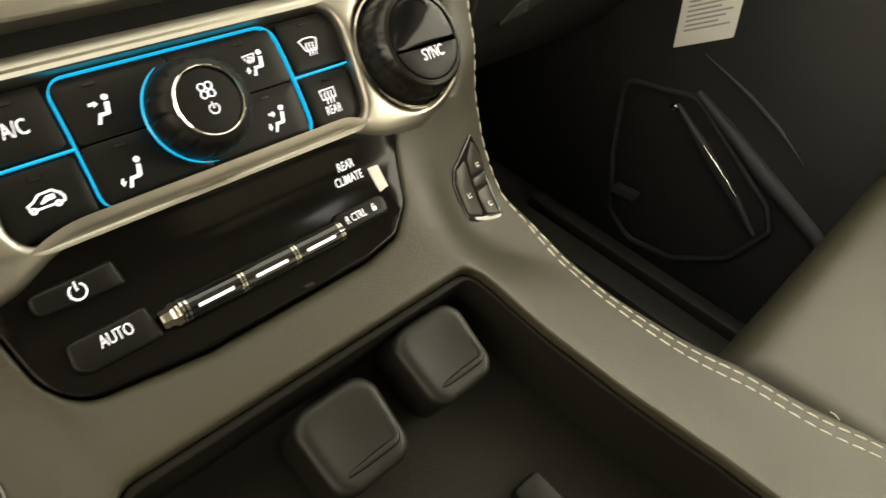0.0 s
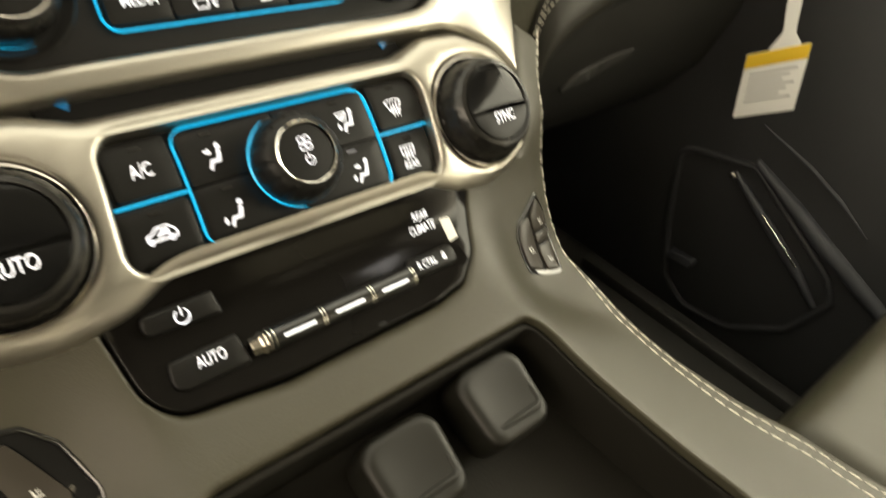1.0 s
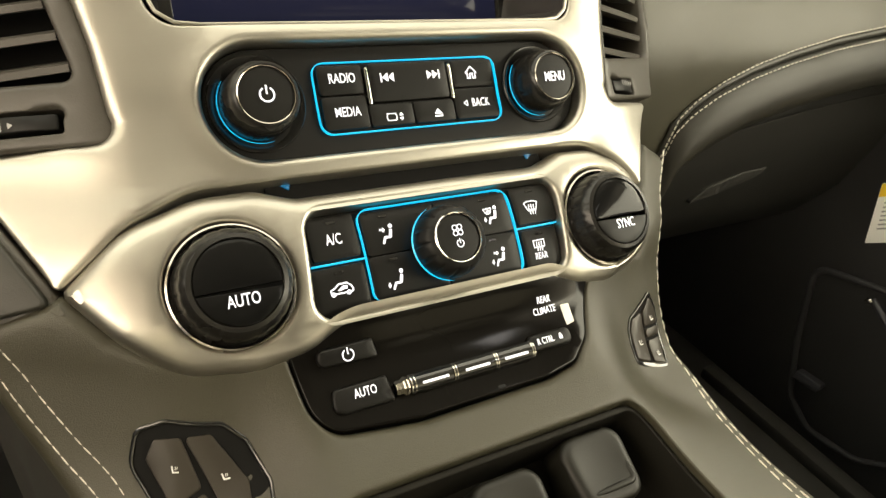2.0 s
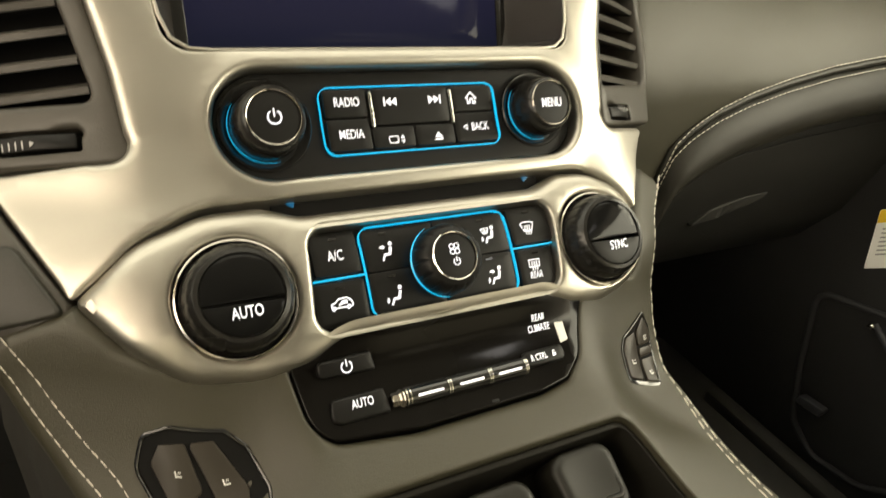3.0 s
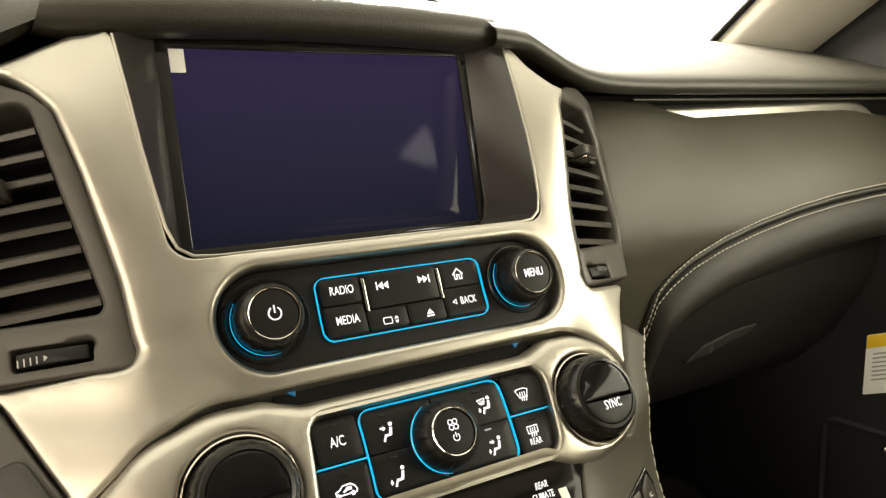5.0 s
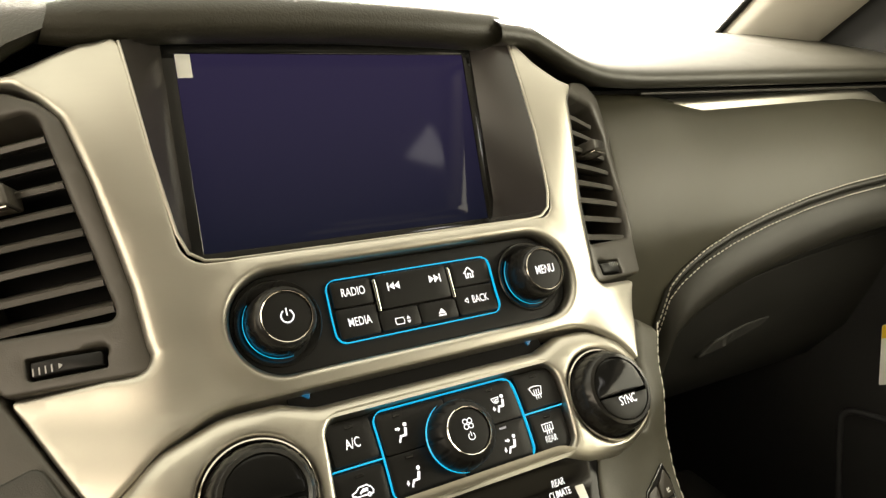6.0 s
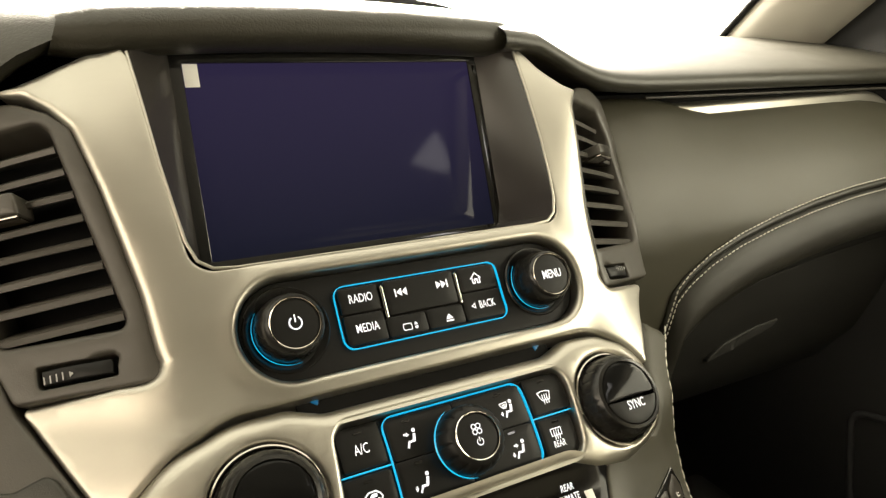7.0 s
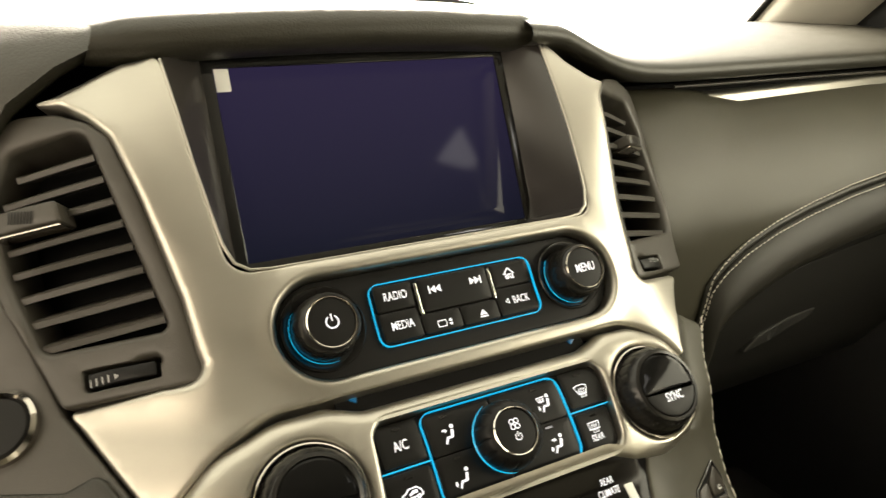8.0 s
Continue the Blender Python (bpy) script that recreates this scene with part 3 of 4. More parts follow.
put("panel", plate("panel", rounded([(-183.5, 4, 2), (-155.5, -42, 2), (-156, -48, 4), (-190, -64, 4), (-330, -110, 10), (-420, -110, 10), (-420, 120, 10), (-225, 150, 10), (-207, 108, 20), (-202, 62, 20)], 5), HOUSING, -1, -30, 2, (), 10), driver_panel)
put("knee_pad", plate("knee_pad", rounded([(-172, -20, 4), (-157, -46, 3), (-198, -62, 4), (-280, -75, 10), (-280, -30, 10), (-186, -28, 6)], 4), DARK_LEATHER, 2.2, -6, 1.5, (), 8), driver_panel, "dark leather knee pad")
start = thing("start_button", face(-.2, -.005), "round black start button with a chrome ring on the driver panel", "button")
sm = local(-208, -1, -1) @ Matrix.Diagonal((.88, .88, 1, 1))
put("cap", lathe("cap", [(0.01, 4), (14, 3.8), (15, 3), (15, -8)][::-1], BUTTON, sm), start)
put("ring", lathe("ring", [(15, -6), (15.3, 3.5), (17, 5), (19, 3.5), (20, -6)][::-1], KNURL, sm), start, "chrome ring")

# ---------------------------------------------------------------- satin silver bezel of the stack
def mirrored(right):
    """An outline from its right half, listed from the bottom middle to the top middle."""
    return right + [(-p[0], *p[1:]) for p in reversed(right)]


RADIO_U = 4
radio_hole = box(RADIO_U - 96, RADIO_U + 98, 7, 56, 24.4)
bezel = thing("stack_bezel", face(0, .06), "satin silver centre stack bezel round screen and radio", "dashboard trim")
RIGHT = [(60, -1.6, 6), (74, -1.6, 6), (100, -2, 30), (116, -14, 30), (124, -30, 2), (145, -7, 6), (163.5, 8, 3), (124, 19, 6), (128, 56, 60), (138, 108, 60), (145.5, 140, 12), (150.5, 148, 8), (153, 152.5, 4), (144, 157, 8), (133, 164.5, 12), (123, 172.5, 12), (113, 182, 8), (110, 178, 1), (108.7, 120, 60), (103.5, 64.5, 11)]
LEFT = [(-106, 64.5, 12), (-112, 120, 60), (-117, 178, 1), (-119, 182, 8), (-135, 181, 10), (-149, 174.5, 12), (-168, 164, 8), (-176, 159, 3), (-162, 158.5, 6), (-153.5, 151, 8), (-145.5, 140, 12), (-138, 108, 60), (-129, 56, 60), (-126.5, 20, 8), (-183, 6.5, 3), (-155, -41, 2), (-128, -13, 40), (-104, -1, 40), (-74, -1.6, 6), (-60, -1.6, 6)]
outline = rounded(RIGHT + LEFT)


def bezel_roll(p):
    """Edge radius of the upper bezel: tight round the screen, wide along the vents, fading out at its three tips."""
    b = (1.5 + float(np.interp(abs(p.x) - (104 + .1 * max(0, p.y - 64)), (4, 12), (0, 1))) * float(np.interp(p.y, (40, 110), (4.5, 3.0)))) if p.y > 30 else float(np.interp(p.y, (14, 30), (3.0, 9))) if abs(p.x) < 140 and p.y > 8 else 3.0
    if p.y < 3 and abs(p.x) < 92:
        b = float(np.interp(abs(p.x), (72, 92), (1.6, 3.0)))
    tip = min(math.hypot(abs(p.x) - x, p.y - y) for x, y in ((176 if p.x < 0 else 153, 159 if p.x < 0 else 152), (183 if p.x < 0 else 163, 4), (155 if p.x < 0 else 124, -41 if p.x < 0 else -30)))
    return min(b, .8 + .30 * tip)


def folded(p):
    """The bezel swells round the radio, and its driver-side wing turns back along a soft fold."""
    k = max(0.0, min(1.0, (34 - p[1]) / 20))
    out = math.hypot(max(0.0, abs(p[0] - RADIO_U - 1) - 72.5), p[1] - 31.5) - 24.5
    rim = 2.6 * math.exp(-(out / 7.5) ** 2)
    return on_face((p[0], p[1], p[2] + rim - .11 * k * max(0.0, -p[0] - 121)))


put("bezel", plate("bezel", outline, SILVER, 4, -14, bezel_roll, [radio_hole], 4, warp=folded, hole_bevel=4.5), bezel)

# recess walls between the bezel and the screen
TILT_SCREEN = radians(22.75)
SCREEN_M = Matrix.Translation((-.0025, -.003, .7214)) @ Matrix.Rotation(radians(90) - TILT_SCREEN, 4, "X")


def on_screen(p):
    return SCREEN_M @ (Vector(p) / 1000)


touch = thing("touchscreen", (0, 0, .665), "dark lit touchscreen set back in a black frame", "touchscreen")
u_path = [Vector(p) for p in ((-117, 180), (-114.5, 150), (-112, 120), (-109, 95), (-107, 80), (-103.5, 70), (-97, 65.5), (-87, 64.5))] + [Vector((x, 64.5)) for x in range(-76, 77, 8)] + [Vector(p) for p in ((86, 64.5), (95, 65.5), (101, 70), (104.5, 80), (106.5, 95), (108.5, 120), (109, 150), (109.5, 180))]


put("opening_lip", tube("opening_lip", [on_face((p.x, p.y, 3.4)) for p in u_path], .0009, SILVER), bezel, "thin bright lip round the screen opening")


def screen_side(p):
    x = p.x * .90
    y = -58.5 + (p.y - 64.5) * 1.09
    return Vector((max(-93.5, min(93.5, x)), max(-58.5, y), 1.0))


rows = []
for f in (0, .05, .15, .35, .6, .85, 1.0):
    row = []
    for p in u_path:
        a, b = on_face((p.x, p.y, 3.0)), on_screen(screen_side(p))
        row.append(a.lerp(b, f))
    rows.append(row)
put("surround", loft("surround", rows, SURROUND, 50), touch, "grey plastic surround")
put("frame", plate("frame", box(-94.5, 94.5, -60, 62, 4), GLOSS, 1.2, -6, 1.0, [box(-87.5, 87.5, -53, 53, 1)], 10, warp=on_screen, hole_bevel=.5), touch, "black frame")
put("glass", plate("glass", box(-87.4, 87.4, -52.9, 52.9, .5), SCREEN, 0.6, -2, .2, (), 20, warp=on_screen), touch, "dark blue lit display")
sticker = thing("sticker", on_screen((-83, 46, 1)), "small pale paper sticker on the screen corner", "sticker")
put("paper", plate("paper", box(-87.2, -79.6, 40, 52.6, .4), PAPER, .95, .6, .1, (), 10, warp=on_screen), sticker)

# ---------------------------------------------------------------- radio panel
radio = thing("radio", face(0, .01), "glossy black radio panel with blue lit outline", "radio")
put("panel", plate("panel", inset(radio_hole, .6), PLASTIC, -1.5, -10, 1.0, (), 6), radio)


def light_ring(x0, x1, y0, y1, r, top, width, parent):
    outer, inner = box(x0, x1, y0, y1, r), box(x0 + width, x1 - width, y0 + width, y1 - width, r - width)
    put("light_ring", plate("light_ring", outer, BLUE, top, top - 2, .1, [inner], 50, hole_bevel=.1), parent, "blue light outline")


def button(name, x0, x1, y0, y1, parent, top=1.0, r=1.6, mat=BUTTON, base=-3.0, crown=.3, bevel=.6):
    return put(name, plate(name, box(x0, x1, y0, y1, r), mat, top, base, bevel, (), 6, crown=crown), parent)


light_ring(-43, 53, 15.8, 47.9, 5.5, 0.4, 0.36, radio)
cells = {"radio": (-41, -19.6, 32.9, 46.3), "media": (-41, -19.6, 17.5, 32.2), "seek": (-16.6, 24, 28.4, 46.3), "aspect": (-18.9, 3.2, 17.5, 27.6), "eject": (3.8, 25.6, 17.5, 27.6), "home": (27, 51, 32.9, 46.3), "back": (26.3, 51, 17.5, 32.2)}
RB = {}
for k, (a, b, c, d) in cells.items():
    RB[k] = button("button", a, b, c, d, radio, 0.8 if k != "seek" else 1.6)
for u in (-18.0, 25.4):
    put("chrome_bar", plate("chrome_bar", box(u - .8, u + .8, 27.6, 44.4, .6), CHROME, 2.0, -2, .4, (), 6), radio, "chrome bar")
    put("groove", plate("groove", box(u - .42, u + .42, 28.1, 43.9, .3), GLOSS, 2.15, 0, .1, (), 6), radio, "dark groove in the chrome bar")
lettering("RADIO", 6.2, local(-29.8, 40, 1.2), GLOW, RB["radio"], .68, .015)
lettering("MEDIA", 6.2, local(-29.7, 24.7, 1.2), GLOW, RB["media"], .68, .015)
lettering("BACK", 6.0, local(40.6, 24.6, 1.2), GLOW, RB["back"], .66, .015)


def icon(kind, u, v, w, parent, s=1.0):
    m = local(u, v, w) @ Matrix.Diagonal((s, s, 1, 1))
    s = 1.0
    tri = lambda x, d: [(x, -1.7 * s), (x + d * 2.3 * s, 0), (x, 1.7 * s)] if d > 0 else [(x, 1.7 * s), (x + d * 2.3 * s, 0), (x, -1.7 * s)]
    if kind == "prev":
        me = fills("icon", [tri(-.2, -1), tri(2.2, -1), [(-3.3, -1.7), (-2.7, -1.7), (-2.7, 1.7), (-3.3, 1.7)]], GLOW, m)
    elif kind == "next":
        me = fills("icon", [tri(-2.2, 1), tri(.2, 1), [(2.7, -1.7), (3.3, -1.7), (3.3, 1.7), (2.7, 1.7)]], GLOW, m)
    elif kind == "back":
        me = strokes("icon", [[(1, 1.3), (-1, 0), (1, -1.3), (1, 1.3)]], .45, GLOW, m)
    elif kind == "home":
        me = strokes("icon", [[(-2.8, -.2), (0, 2.6), (2.8, -.2)], [(-2, .2), (-2, -2.6), (-.7, -2.6), (-.7, -.6), (.7, -.6), (.7, -2.6), (2, -2.6), (2, .2)]], .6, GLOW, m)
    elif kind == "eject":
        me = fills("icon", [[(-2.2, -.5), (2.2, -.5), (0, 2.2)], [(-2.2, -1.9), (2.2, -1.9), (2.2, -1.1), (-2.2, -1.1)]], GLOW, m)
    elif kind == "aspect":
        me = strokes("icon", [[(-3.6, -1.6), (-4, 0), (-3.6, 1.6), (.6, 1.6), (1, 0), (.6, -1.6), (-3.6, -1.6)], [(2.6, .6), (3.4, 1.7), (4.2, .6), (2.6, .6)], [(2.6, -.6), (3.4, -1.7), (4.2, -.6), (2.6, -.6)]], .45, GLOW, m)
    elif kind == "power":
        me = strokes("icon", [arc(0, 0, 2.4 * s, 125, 415, 22), [(0, .4 * s), (0, 3.0 * s)]], .55 * s, GLOW, m)
    elif kind == "fan":
        me = strokes("icon", [arc(dx, dy + 3.6, 1.35, 0, 360, 14) for dx, dy in ((-1.45, 1.45), (1.45, 1.45), (-1.45, -1.45), (1.45, -1.45))] + [arc(0, -3.4, 1.9, 125, 415, 18), [(0, -3.2), (0, -.9)]], .5, GLOW, m)
    elif kind in ("mode_face", "mode_floor", "mode_screen", "mode_both"):
        # a plain seat pictogram: dot, back, base and front edge as bars
        def bar(a, b, wd):
            a, b = Vector(a), Vector(b)
            t = (b - a).normalized()
            n = Vector((-t.y, t.x)) * wd / 2
            a, b = a - t * wd * .3, b + t * wd * .3
            return [tuple(a - n), tuple(b - n), tuple(b + n), tuple(a + n)]
        polys = [[(2.6 + 1.15 * math.cos(q / 14 * 6.283), 3.9 + 1.15 * math.sin(q / 14 * 6.283)) for q in range(14)], bar((2.4, 1.7), (1.5, -1.5), 1.6), bar((1.3, -1.8), (-1.6, -1.8), 1.25), bar((-1.6, -1.9), (-2.9, -4.6), 1.15)]
        if kind in ("mode_face", "mode_both"):
            polys += [[(-3.8, 2.0), (-2.2, 1.8), (-2.3, 1.0), (-.6, 2.1), (-1.9, 3.7), (-2.0, 2.9), (-3.7, 3.1)]]
        if kind in ("mode_floor", "mode_both", "mode_screen"):
            polys += [[(-5.2, -.9), (-4.4, -1.1), (-4.5, -2.2), (-3.8, -2.4), (-5.2, -3.9), (-6.0, -1.9), (-5.3, -2.0)]]
        if kind == "mode_screen":
            polys += [bar((-5, 3.6), (.2, 4.0), .5), bar((-5, 3.6), (-3.9, 1.2), .5), bar((.2, 4.0), (-.7, 1.2), .5), bar((-3.9, 1.2), (-.7, 1.2), .5), bar((-3.2, .4), (-3.0, 3), .45), bar((-2.3, .4), (-2.1, 3), .45), bar((-1.4, .4), (-1.2, 3), .45)]
        me = fills("icon", polys, GLOW, m)
    elif kind == "recirc":
        me = strokes("icon", [[(-5.4, -1.6), (-5.6, .2), (-3.6, .9), (-1.6, 2.6), (2.6, 2.8), (4.6, 1.2), (5.4, -.4), (5.0, -1.6), (3.8, -1.7)], [(-3.9, -1.7), (2.0, -1.7)], arc(-4.6, -1.8, .8, 0, 360, 8), arc(3, -1.8, .8, 0, 360, 8), [(-1.6, -.3), (.4, 1.3), (2.4, 1.3), (2.4, .3), (.4, .3), (-1.2, -.3)], [(0, .5), (2.2, .8)]], .72, GLOW, m @ Matrix.Diagonal((.9, .9, 1, 1)))
    elif kind == "defrost":
        me = strokes("icon", [[(-3.9, 2.4), (-1.8, 3.1), (1.8, 3.1), (3.9, 2.4), (2.3, -1.6), (-2.3, -1.6), (-3.9, 2.4)], [(-1.4, -3.4), (-1.1, -2), (-1.6, -.6), (-1.2, 1.3)], [(0, -3.4), (.3, -2), (-.2, -.6), (.2, 1.3)], [(1.4, -3.4), (1.7, -2), (1.2, -.6), (1.6, 1.3)]], .5, GLOW, m)
    elif kind == "rear_defrost":
        me = strokes("icon", [[(-3, -.8), (-3.2, 2.7), (3.2, 2.7), (3, -.8), (-3, -.8)], [(-1.4, -2.6), (-1.1, -1), (-1.6, .4), (-1.2, 1.8)], [(0, -2.6), (.3, -1), (-.2, .4), (.2, 1.8)], [(1.4, -2.6), (1.7, -1), (1.2, .4), (1.6, 1.8)]], .5, GLOW, m)
    elif kind == "lock":
        me = fills("icon", [[(-1.2, -1.6), (1.2, -1.6), (1.2, .3), (-1.2, .3)], [(-.9, .3), (-.9, 1.3), (-.3, 1.9), (.3, 1.9), (.9, 1.3), (.9, .3), (.5, .3), (.5, 1.1), (.1, 1.5), (-.1, 1.5), (-.5, 1.1), (-.5, .3)]], GLOW, m)
    else:
        # heated seat pictogram
        me = fills("icon", [[(-2.4, 2.4), (-1.4, 2.4), (-.8, -1.0), (2.4, -1.2), (2.4, -2.2), (-1.6, -2.0)], [(-.2, 0), (.3, 0), (.5, 2), (0, 2)], [(.9, 0), (1.4, 0), (1.6, 2), (1.1, 2)]], PRINT, m)
    put("icon", me, parent)


for k, u, v in (("prev", -7.3, 39.4), ("next", 15.6, 39.6)):
    icon(k, u, v, 2.0, RB["seek"], 1.25)
icon("aspect", -7.2, 21.1, 1.2, RB["aspect"]), icon("eject", 15.9, 21.3, 1.2, RB["eject"]), icon("home", 37.8, 39.8, 1.2, RB["home"], 1.1), icon("back", 32, 24.7, 1.2, RB["back"])


def glow_arc(m, r, a0, a1, height, width, parent):
    verts, faces = [], []
    n = 40
    for i in range(n + 1):
        q = radians(a0 + (a1 - a0) * i / n)
        f = math.sin(math.pi * i / n) ** .5
        for rr, h in ((r - width * f, height - .6), (r - width * f * .5, height + .5 * f), (r, height)):
            verts.append(m @ Vector((rr * math.cos(q) / 1000, rr * math.sin(q) / 1000, h / 1000)))
    for i in range(n):
        for j in range(2):
            a = i * 3 + j
            faces.append((a, a + 3, a + 4, a + 1))
    put("light_arc", mesh_of("light_arc", verts, faces, BLUE, 80), parent, "blue light crescent")


def small_knob(name, u, v, parent, dish, r0, r1, h, arc_span, tilt=(0, 0)):
    m = local(u, v) @ pose(0, 0, 0, tilt[0], tilt[1], 0)
    put("dish", lathe("dish", [(dish, -3), (dish, .6), (dish - .5, 1.1), (dish - 1.2, .9), (dish - 2.4, .1), (r0 + 1.4, -.6), (r0, -1.4)][::-1], BUTTON_GLOSS, m), parent, "glossy black dish round the knob")
    knob = put(name, lathe(name, [(r0 - .4, -2), (r0, 0), (r0 - .1, 2), (r0 - .35, h * .45), (r0 - 1.0, h * .72), (r0 - 1.9, h * .88), (r1 + 1.5, h - .6), (r1 + .9, h - .1), (r1 + .45, h - .3)], BUTTON_GLOSS, m, 96, 16, .35, (2, 4)), parent)
    put("chrome_ring", lathe("chrome_ring", [(r1 + .5, h - 1.2), (r1 + .5, h - .1), (r1 + .25, h + .25), (r1 - .1, h + .1), (r1 - .3, h - .9)], KNURL, m), knob, "thin chrome ring")
    put("cap", lathe("cap", [(r1 - .2, h - .9), (r1 - .6, h - .45), (r1 * .5, h - .15), (.02, h - .1)], BUTTON, m), knob)
    glow_arc(m, r0 + .9, arc_span[0], arc_span[1], .75, .55, parent)
    return knob


k1 = small_knob("volume_knob", -69, 31.5, radio, 21, 16, 11.6, 17.5, (140, 285))
icon("power", -69, 31.3, 17.8, k1, 1.2)
k2 = small_knob("menu_knob", 76.5, 32, radio, 20, 15.5, 11.4, 17, (140, 285))
lettering("MENU", 6.8, local(76.3, 31.6, 17.1), GLOW, k2, .68, .03)

# disc slot
slot = thing("disc_slot", face(0, -.004), "black disc slot between the silver bezels", "slot")
put("slot", plate("slot", box(-72, 72, -14, 8, 2), BLACK, -5, -7, .5, (), 12), slot)
for u in (-64, 65):
    put("light", plate("light", rounded([(u - 3, -.6, .4), (u + 3, -.6, .4), (u + (2 if u < 0 else -1.4), -3.6, .8), (u + (1.4 if u < 0 else -2), -3.6, .8)]), DIM_BLUE, -4, -6, .4, (), 12), slot, "blue light at the slot's end")

# ---------------------------------------------------------------- climate bezel and panel
climate_hole = rounded([(-65.5, -62, 9), (63.5, -62, 9), (68.5, -16.8, 9), (-61.5, -16.8, 9)])
climate = thing("climate_controls", face(0, -.07), "black climate controls with backlit buttons in a satin silver bezel", "climate control")
LOWER = [(52, -66, 30), (68, -75, 30), (92, -79, 30), (118, -75, 30), (139, -59, 20), (155, -41.5, 4), (130, -13, 40), (104, -3.2, 40), (79, -2.8, 14), (62, -8.5, 14)]
outline = rounded([(52, -66, 10), (68, -73, 12), (92, -77, 30), (114, -70, 26), (125.5, -50, 24), (126.5, -30, 24), (119, -13, 24), (100, -3.4, 24), (79, -2.8, 14), (62, -8.5, 14)] + [(-q[0], *q[1:]) for q in reversed(LOWER)])
put("bezel", plate("bezel", outline, SILVER, 4.2, -12, 8.5, [climate_hole, circle(-95, -40.5, 25), circle(94, -40.5, 25)], 5, hole_bevel=2.3), climate, "satin silver bezel")
put("panel", plate("panel", inset(climate_hole, .5), PLASTIC, -2.5, -12, .8, (), 6), climate)
light_ring(-38, 41, -60, -18, 6, .2, 0.36, climate)
for a, b, v in ((-62.3, -38.2, -38.8), (41.2, 65, -38.6)):
    put("light_bar", plate("light_bar", box(a, b, v - .3, v + .3, .2), BLUE, .4, -3, .1, (), 10), climate, "blue light bar")
CB = {}
for k, c in {"ac": (-61, -39.5, -37.4, -18.5), "recirc": (-63.5, -39.5, -60.2, -40.2), "defrost": (42.6, 66.3, -37.2, -18.5), "rear": (42.6, 63.6, -60.2, -40), "face": (-36.6, -.25, -38.7, -19.6), "floor": (-37, -.25, -58.8, -39.2), "screen": (.25, 39.6, -38.7, -19.6), "both": (.25, 39.2, -58.8, -39.2)}.items():
    CB[k] = button("button", *c, climate, -.2, 1.6, BUTTON, -4, .3, .4)
for k, u, v in (("ac", -50, -21.8), ("recirc", -51.5, -43), ("defrost", 54, -21.5), ("rear", 53, -42.5), ("face", -26, -22.3), ("floor", -26, -41.5), ("screen", 26, -22.3), ("both", 26, -41.5)):
    put("indicator", fills("indicator", [[(-2, -.5), (2, -.5), (2, .5), (-2, .5)]], GLOSS, local(u, v, .2)), CB[k], "unlit indicator")
lettering("A/C", 6.7, local(-50.4, -29.1, .3), GLOW, CB["ac"], .66, .02)
lettering("REAR", 4.7, local(51.5, -53.4, .3), GLOW, CB["rear"], .66, .01)
icon("recirc", -51.5, -49.8, .2, CB["recirc"]), icon("defrost", 52.5, -29.4, .2, CB["defrost"]), icon("rear_defrost", 51.5, -48.2, .2, CB["rear"])
icon("mode_face", -25.9, -30.3, .2, CB["face"], .86), icon("mode_floor", -25.7, -50.3, .2, CB["floor"], .86), icon("mode_screen", 29.3, -29.8, .2, CB["screen"], .86), icon("mode_both", 28.2, -49.7, .2, CB["both"], .86)
m = local(.5, -39, 2.4)
fan = put("fan_knob", lathe("fan_knob", [(16, -2), (16.6, 0), (16.7, 2), (16.4, 5), (15.2, 9.4), (13.2, 11.5), (11.4, 12.3)], BUTTON, m, 120, 14, .8, (1, 4)), climate)
put("chrome_ring", lathe("chrome_ring", [(11.5, 11.0), (11.5, 12.4), (11.15, 12.75), (10.8, 12.6), (10.6, 11.4)], CHROME, m), fan, "thin chrome ring")
put("cap", lathe("cap", [(10.5, 11.6), (10, 12), (5, 12.3), (.02, 12.4)], BUTTON, m), fan)
glow_arc(m, 17.6, 112, 268, 1.0, 1.1, climate)
icon("fan", .5, -39, 15.1, fan, .85)


def temp_knob(u, words, shift, mat, top_h):
    m = local(u, -40.5, -5)
    put("chrome_base", lathe("chrome_base", [(23.5, 3), (23.7, 7.5), (24.2, 8.2), (24.9, 7.8), (25.2, 3)][::-1], KNURL, m), climate, "chrome ring round the knob's foot")
    knob = put("temperature_knob", lathe("temperature_knob", [(23.4, 2), (23.2, 7), (22.3, 8.5), (21.7, 14.5), (20.7, 17.6), (18.8, 19.6), (17.0, 20.1), (16.6, 19.2)], BUTTON_GLOSS, m, 132, 22, .4, (2, 4)), climate)
    warp = lambda p: m @ (Vector(p) / 1000)
    top = [Vector((16.4 * math.cos(radians(a)), 16.4 * math.sin(radians(a)))) for a in range(-8, 189, 7)]
    low = [Vector((16.4 * math.cos(radians(a)), 16.4 * math.sin(radians(a)))) for a in range(-169, -10, 7)]
    put("display", plate("display", rounded([tuple(p) for p in top]), KNOB, 19.4, 15, .3, (), 3, warp=warp, crown=1.2), knob, "glossy black dark display")
    cap = put("button", plate("button", rounded([tuple(p) for p in low]), mat, top_h, 15, .3, (), 6, warp=warp, crown=.3), knob)
    lettering(words, 6.6, m @ Matrix.Translation((*shift, .0204)), GLOW, cap, .68, .04)


temp_knob(-95, "AUTO", (.0004, -.0072), KNOB, 19.8), temp_knob(94, "SYNC", (.0008, -.0066), BUTTON, 20.1)

